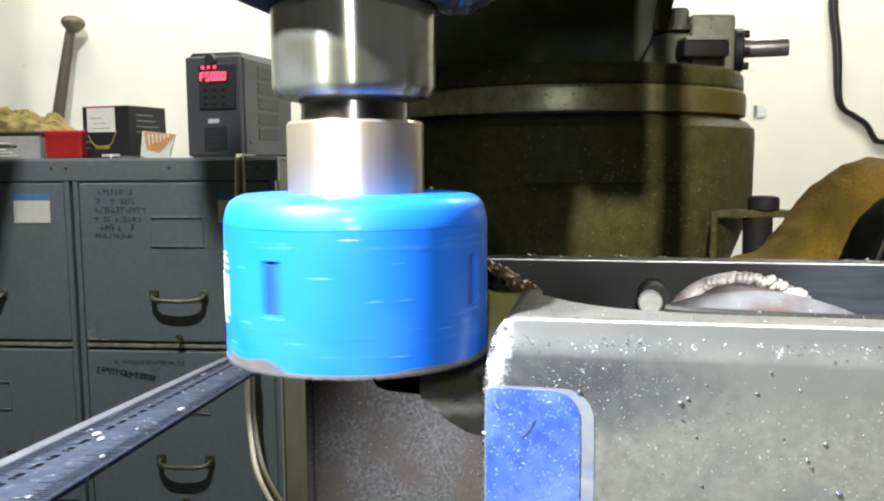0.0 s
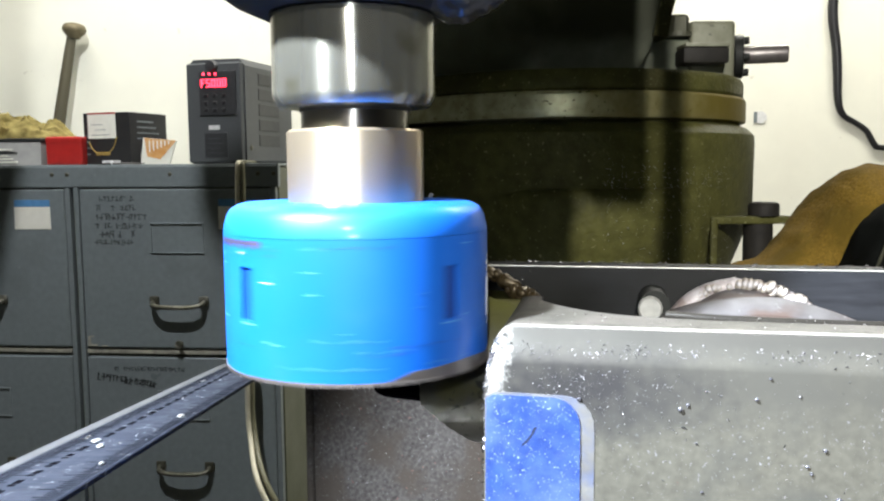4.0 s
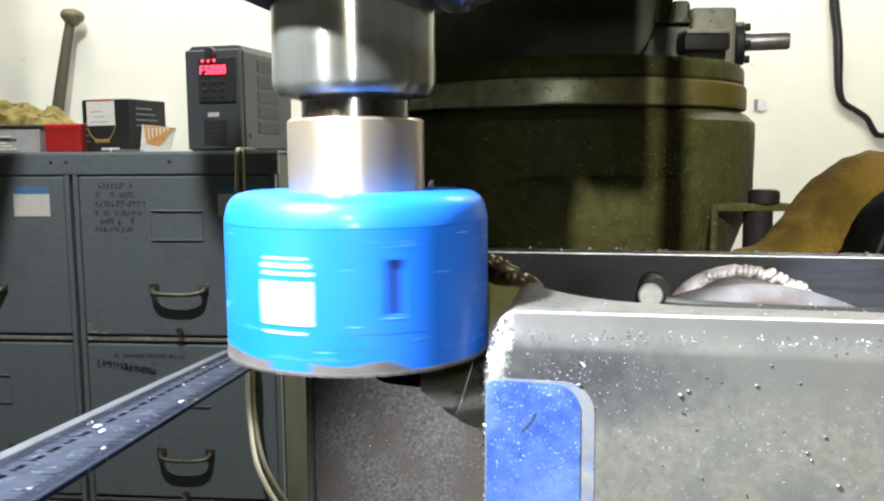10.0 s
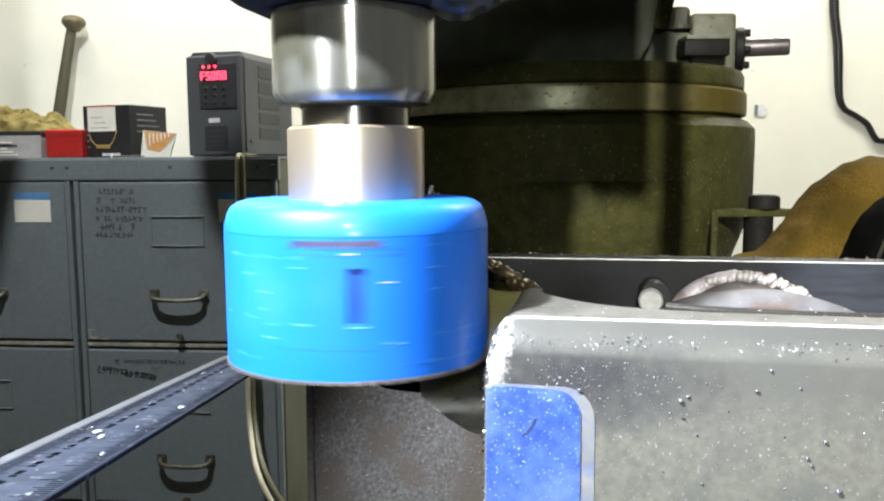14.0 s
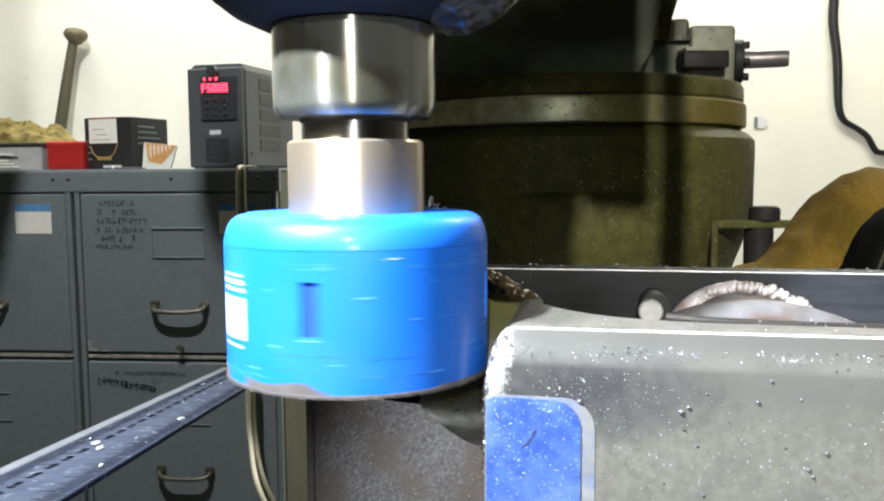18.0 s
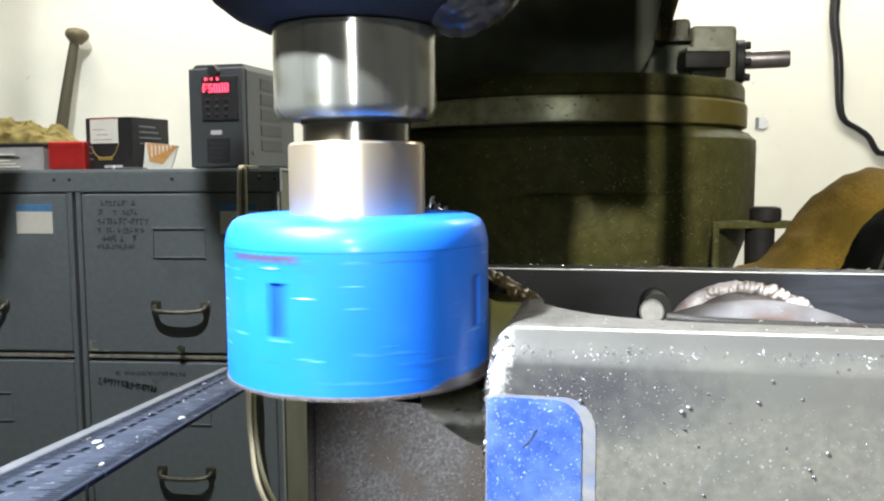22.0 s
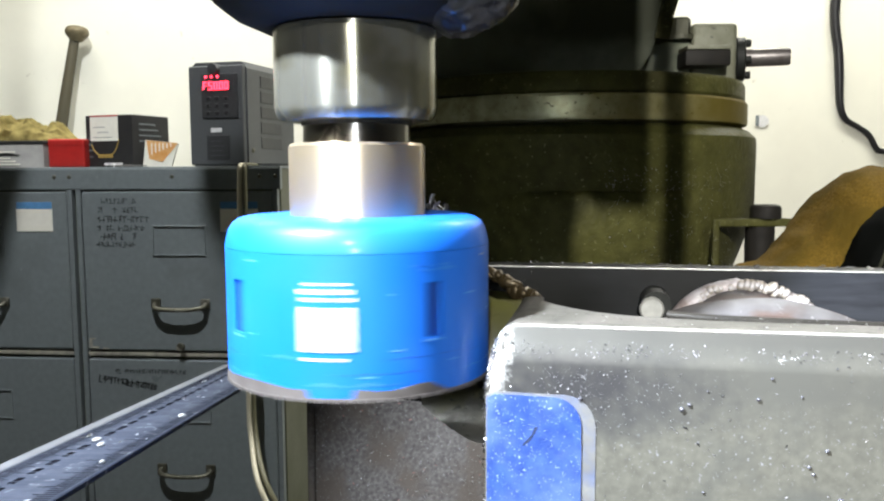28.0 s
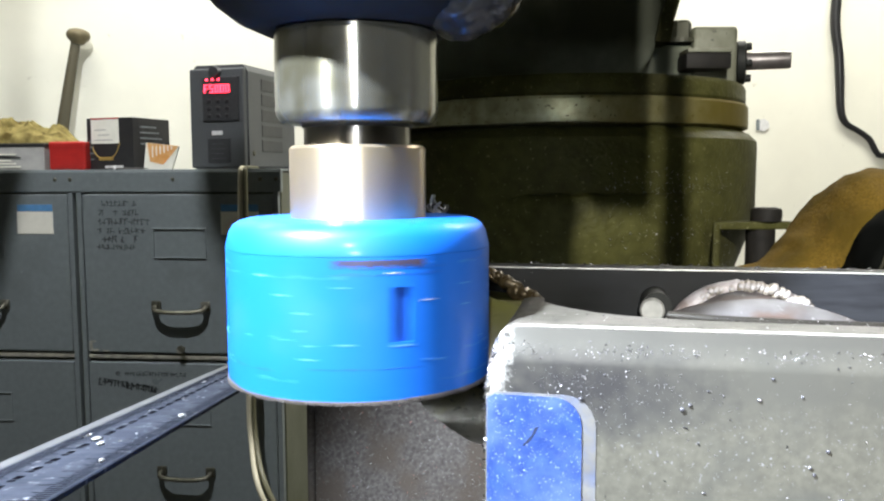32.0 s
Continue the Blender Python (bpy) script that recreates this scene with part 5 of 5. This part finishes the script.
def on_top(rc):
    return VB @ Vector((rc.uniform(0.002, 0.16), rc.uniform(0.002, 0.016), 1.2681)), Vector((0, 0, 1))


def on_cover(rc):
    x, y = 0.5 * rc.random(), 0.35 + 0.65 * rc.random()
    return Vector((-0.090 + 0.27 * x, 0.5772 - 0.06 * (1 - y), 1.02 + 0.19 * y)), Vector((0, -0.95, 0.30))


def on_turret(rc):
    a = radians(rc.uniform(-88, -48))
    z = 1.295 + abs(rc.gauss(0, 0.010)) if rc.random() < 0.4 else rc.uniform(1.215, 1.294)
    return Vector((CX + (0.1640 if z > 1.294 else 0.1678) * math.cos(a), CY + (0.1640 if z > 1.294 else 0.1678) * math.sin(a), z)), Vector((math.cos(a), math.sin(a), 0))


def on_weld(rc):
    return VB @ Vector((rc.uniform(-0.0190, 0.0035), rc.uniform(0.0690, 0.0745), 1.2755 - rc.random() * 0.010)), Vector((0, -0.5, 0.86))


chips("metal_chips", 70, on_front, CHIP, 0.00020, 11, "bright steel chips stuck to the oily vice jaw")
chips("metal_chips", 900, on_front, GREYCHIP, 0.00022, 41, "dull fine steel chips stuck to the oily vice jaw")
chips("metal_chips", 90, on_front, CHIPDARK, 0.00042, 12, "dark steel chips stuck to the oily vice jaw")
chips("metal_chips", 420, on_smear, GREYCHIP, 0.00022, 51, "fine grey chips in the oil smear on the jaw")
chips("metal_chips", 60, on_smear, CHIP, 0.00020, 52, "fine bright chips in the oil smear on the jaw")
chips("metal_chips", 240, on_edge, CHIP, 0.00017, 13, "bright steel chips along the chamfer of the jaw")
chips("metal_chips", 380, on_edge, GREYCHIP, 0.00024, 57, "dull steel chips along the chamfer of the jaw")
chips("metal_chips", 520, on_edge, CHIPDARK, 0.00030, 53, "dark steel chips along the chamfer of the jaw")
chips("metal_chips", 300, on_end, CHIP, 0.00050, 14, "bright steel chips on the end of the jaw")
chips("metal_chips", 260, on_end, CHIPDARK, 0.0006, 24, "dark steel chips on the end of the jaw")
chips("metal_chips", 420, on_rear, CHIPDARK, 0.0009, 15, "dark steel chips on top of the rear jaw")
chips("metal_chips", 40, on_rear, CHIP, 0.0006, 25, "bright steel chips on top of the rear jaw")
chips("metal_chips", 90, on_top, CHIP, 0.00040, 16, "bright steel chips on the top of the jaw")
chips("metal_chips", 220, on_top, CHIPDARK, 0.00034, 56, "dark steel chips on the top of the jaw")
chips("metal_chips", 2400, on_cover, GREYCHIP, 0.00038, 17, "fine bright chips on the rubber cover")
chips("metal_chips", 140, on_cover, CHIP, 0.00034, 28, "bright chips on the rubber cover")
chips("metal_chips", 260, on_cover, RUST, 0.0006, 27, "fine rusty chips on the rubber cover")
chips("metal_chips", 900, on_turret, CHIP, 0.00045, 18, "bright chips stuck to the oily casting")
def on_rule(rc):
    return RM @ Vector((rc.uniform(0.003, 0.022), rc.uniform(0.10, 0.27), 0.0002)), Vector((0, 0, 1))


dab = random.Random(5)
for x, y, r in ((0.0202, 0.1556, 0.0011), (0.0089, 0.1196, 0.0012), (0.0125, 0.1131, 0.0009), (0.0206, 0.0937, 0.0006)):
    bm = bmesh.new()
    bmesh.ops.create_icosphere(bm, subdivisions=3, radius=1.0)
    for v in bm.verts:
        k = 1 + 0.25 * noise.noise(v.co * 2.5 + Vector((x * 900, y * 70, 0)))
        v.co = Vector((v.co.x * r * k, v.co.y * r * 1.5 * k, v.co.z * 0.0005))
    thing("grease_dab", bm, BAREMETAL, "small whitish dab of grease on the steel rule", "grease", RM @ pose(x, y, 0.0003), smooth=180, group="dabs on the rule")
chips("metal_chips", 22, on_rule, CHIP, 0.0011, 31, "bright chips lying on the steel rule")
def on_panel(rc):
    z = 1.2475 - 0.06 * rc.random()
    f = (1.26 - z) / 0.12
    return VB @ Vector((rc.uniform(-0.0055, 0.0205), -0.0052 - 0.0043 * f, z)), (VB.to_3x3() @ Vector((0, -1, 0.04))).normalized()


chips("metal_chips", 26, on_panel, CHIP, 0.00014, 33, "bright specks of steel on the blue paint")
chips("metal_chips", 12, on_weld, CHIP, 0.0007, 19, "bright curled chips round the cut")

# round beads of swarf on the jaw face
rb = random.Random(17)
bm = bmesh.new()
for i in range(44):
    p, nrm = on_front(rb)
    r = rb.uniform(0.0003, 0.00085)
    bmesh.ops.create_icosphere(bm, subdivisions=2, radius=r, matrix=Matrix.Translation(p + nrm * r * 0.6) @ Matrix.Diagonal((1, rb.uniform(0.6, 0.9), rb.uniform(0.6, 1.0), 1)))
thing("steel_beads", bm, BEAD, "small glossy beads of steel stuck to the jaw", "metal chips", smooth=180, kind="stuff")

# tangled swarf behind the saw
rn = random.Random(29)
nest = thing("swarf_nest", None, None, "tangled nest of bright curled swarf on the vice", "metal swarf", VB @ pose(-0.0383, 0.0899, 1.2742))
for i in range(9):
    w, h0 = rn.uniform(0.002, 0.0045), rn.uniform(0.0, 0.006)
    turns = rn.uniform(1.2, 2.4)
    pts = [(w * math.cos(6.28 * turns * k / 12 + i) + 0.001 * math.sin(i * 3), 0.6 * w * math.sin(6.28 * turns * k / 12 + i), 0.0006 + (0.0205 + h0) * k / 12) for k in range(13)]
    part("curl", sweep(pts, 0.0005 if i % 2 else 0.0008, 6, flat=0.35), CHIP if i % 3 else CHIPDARK, nest, "", 60)

# ---- thin smoke from the cut ----
SMOKES = []


def smoke(t, label, at, pieces):
    """A wisp that leaves the cut, hangs for a moment at its place and sinks below the table."""
    ob = thing("smoke_wisp", None, None, label, "smoke", pose(*at))
    for name, pts, radii in pieces:
        part(name, sweep(pts, radii, 8, flat=0.5), SMOKE, ob, "", 180)
    SMOKES.append((ob, t, Vector(at)))


smoke(29.0, "thin curling wisp of white cutting smoke", (-0.0248, 0.232, 1.2367), [
    ("curl", [(-0.0220, 0, 0.0113), (-0.0076, 0.001, 0.0088), (0.0092, 0, 0.0136), (0.0188, 0.001, 0.0160), (0.0219, 0, 0.0124), (0.0199, 0.001, 0.0050), (0.0211, 0, -0.0024), (0.0138, 0.001, -0.0074), (0.0101, 0, -0.0160)], [0.0003, 0.0009, 0.001, 0.0008, 0.0007, 0.0006, 0.0008, 0.0007, 0.0001])])
smoke(24.0, "broken streaks of white cutting smoke", (-0.0111, 0.232, 1.2312), [
    ("streak", [(-0.0211, 0, -0.0037), (-0.0102, 0.001, 0.0021), (0.0020, 0, 0.0050)], [0.0002, 0.0011, 0.0002]),
    ("streak", [(0.0069, 0, 0.0087), (0.0087, 0.001, -0.0013), (0.0096, 0, -0.0112)], [0.0002, 0.0005, 0.0002]),
    ("streak", [(0.0093, 0, 0.0123), (0.0152, 0.001, 0.0083), (0.0212, 0, 0.0049)], [0.0002, 0.0008, 0.0003]),
    ("streak", [(-0.0177, 0, -0.0124), (-0.0124, 0.001, -0.0087), (-0.0078, 0, -0.0049)], [0.0002, 0.0008, 0.0002])])
smoke(2.0, "hanging thread of white cutting smoke", (0.0037, 0.232, 1.2386), [
    ("thread", [(-0.0020, 0, 0.0143), (0.0015, 0.001, 0.0069), (0.0039, 0, -0.0017), (0.0046, 0.001, -0.0142)], [0.0003, 0.0005, 0.0005, 0.0002]),
    ("thread", [(-0.0033, 0, 0.0058), (-0.0041, 0.001, -0.0043), (-0.0046, 0, -0.0142)], [0.0001, 0.0003, 0.0001])])
smoke(0.0, "faint drifting veil of cutting smoke", (-0.0011, 0.232, 1.2287), [
    ("veil", [(-0.0065, 0, 0.0119), (-0.0017, 0.001, 0.0019), (0.0019, 0, -0.0080), (0.0066, 0.001, -0.0119)], [0.0002, 0.0008, 0.0006, 0.0001])])
smoke(10.0, "short bright curl of cutting smoke", (0.006, 0.232, 1.2452), [
    ("curl", [(0.0032, 0, 0.0098), (0.0008, 0.001, 0.0013), (-0.0016, 0, -0.0062), (-0.0033, 0.001, -0.0098)], [0.0002, 0.0005, 0.0006, 0.0002])])
smoke(19.0, "faint thread of cutting smoke", (-0.0028, 0.232, 1.2366), [
    ("thread", [(0.0072, 0, 0.0160), (0.0068, 0.001, 0.0026), (0.0016, 0, -0.0061), (-0.0071, 0.001, -0.0159)], [0.0001, 0.00035, 0.0004, 0.0001])])
smoke(21.0, "bright thread of cutting smoke", (0.0006, 0.232, 1.2503), [
    ("thread", [(-0.0037, 0, 0.0086), (0.0011, 0.001, 0.0001), (0.0037, 0, -0.0086)], [0.0002, 0.0005, 0.0002])])
smoke(8.0, "short bright thread of cutting smoke", (0.0001, 0.204, 1.2595), [
    ("thread", [(-0.0007, 0, 0.0037), (-0.0001, 0.001, 0.0010), (0.0008, 0, -0.0047)], [0.0002, 0.0006, 0.0002])])
smoke(12.0, "rising thread of cutting smoke", (0.0074, 0.204, 1.2721), [
    ("thread", [(0.0060, 0, 0.0186), (0.0045, 0.001, 0.0117), (0.0039, 0, 0.0047), (0.0052, 0.001, -0.0027)], [0.0002, 0.0004, 0.0005, 0.0002])])
smoke(25.0, "small curl of cutting smoke", (-0.0254, 0.232, 1.2407), [
    ("curl", [(-0.0027, 0, -0.0048), (-0.0016, 0.001, -0.0009), (0.0004, 0, 0.0021), (0.0038, 0.001, 0.0035)], [0.0002, 0.0004, 0.0005, 0.0002])])

# ---- what moves ----
SPIN = -319.07  # degrees a second, clockwise seen from above
FEED = [(0, 0.0), (5.5, -0.0007), (9, -0.0012), (14, -0.0021), (20, -0.0033), (25, -0.0040), (28, -0.0046), (32, -0.0054)]


def feed(t):
    for (t0, a), (t1, b) in zip(FEED, FEED[1:]):
        if t <= t1:
            return a + (b - a) * (t - t0) / (t1 - t0)
    return FEED[-1][1]


def turn(t):
    return 3.5 + SPIN * (t - 2.0)


def motions():
    steps = [0.1 * i for i in range(321)]
    walk(saw, [(t, pose(AX, AY, SAWZ + feed(t), 0, 0, turn(t))) for t in steps])
    walk(spindle, [(t, pose(AX, AY, 1.3331 + feed(t), 0, 0, turn(t))) for t in steps])
    walk(quill, [(t, pose(AX, AY, 1.3545 + feed(t))) for t, _ in FEED])

    for ob, t, out in SMOKES:
        inside, below = pose(AX, AY, 1.274), pose(out.x, out.y, 1.0)
        rows = [(0, inside), (t - 0.6, inside), (t - 0.2, pose(*(out + Vector((-0.0015, 0.002, 0.0015))))), (t, pose(*out)), (t + 0.2, pose(*(out + Vector((0.0008, -0.001, -0.002))))), (t + 1.0, below), (32, below)]
        walk(ob, [r for r in rows if r[0] >= t or t > 0.6])


motions()
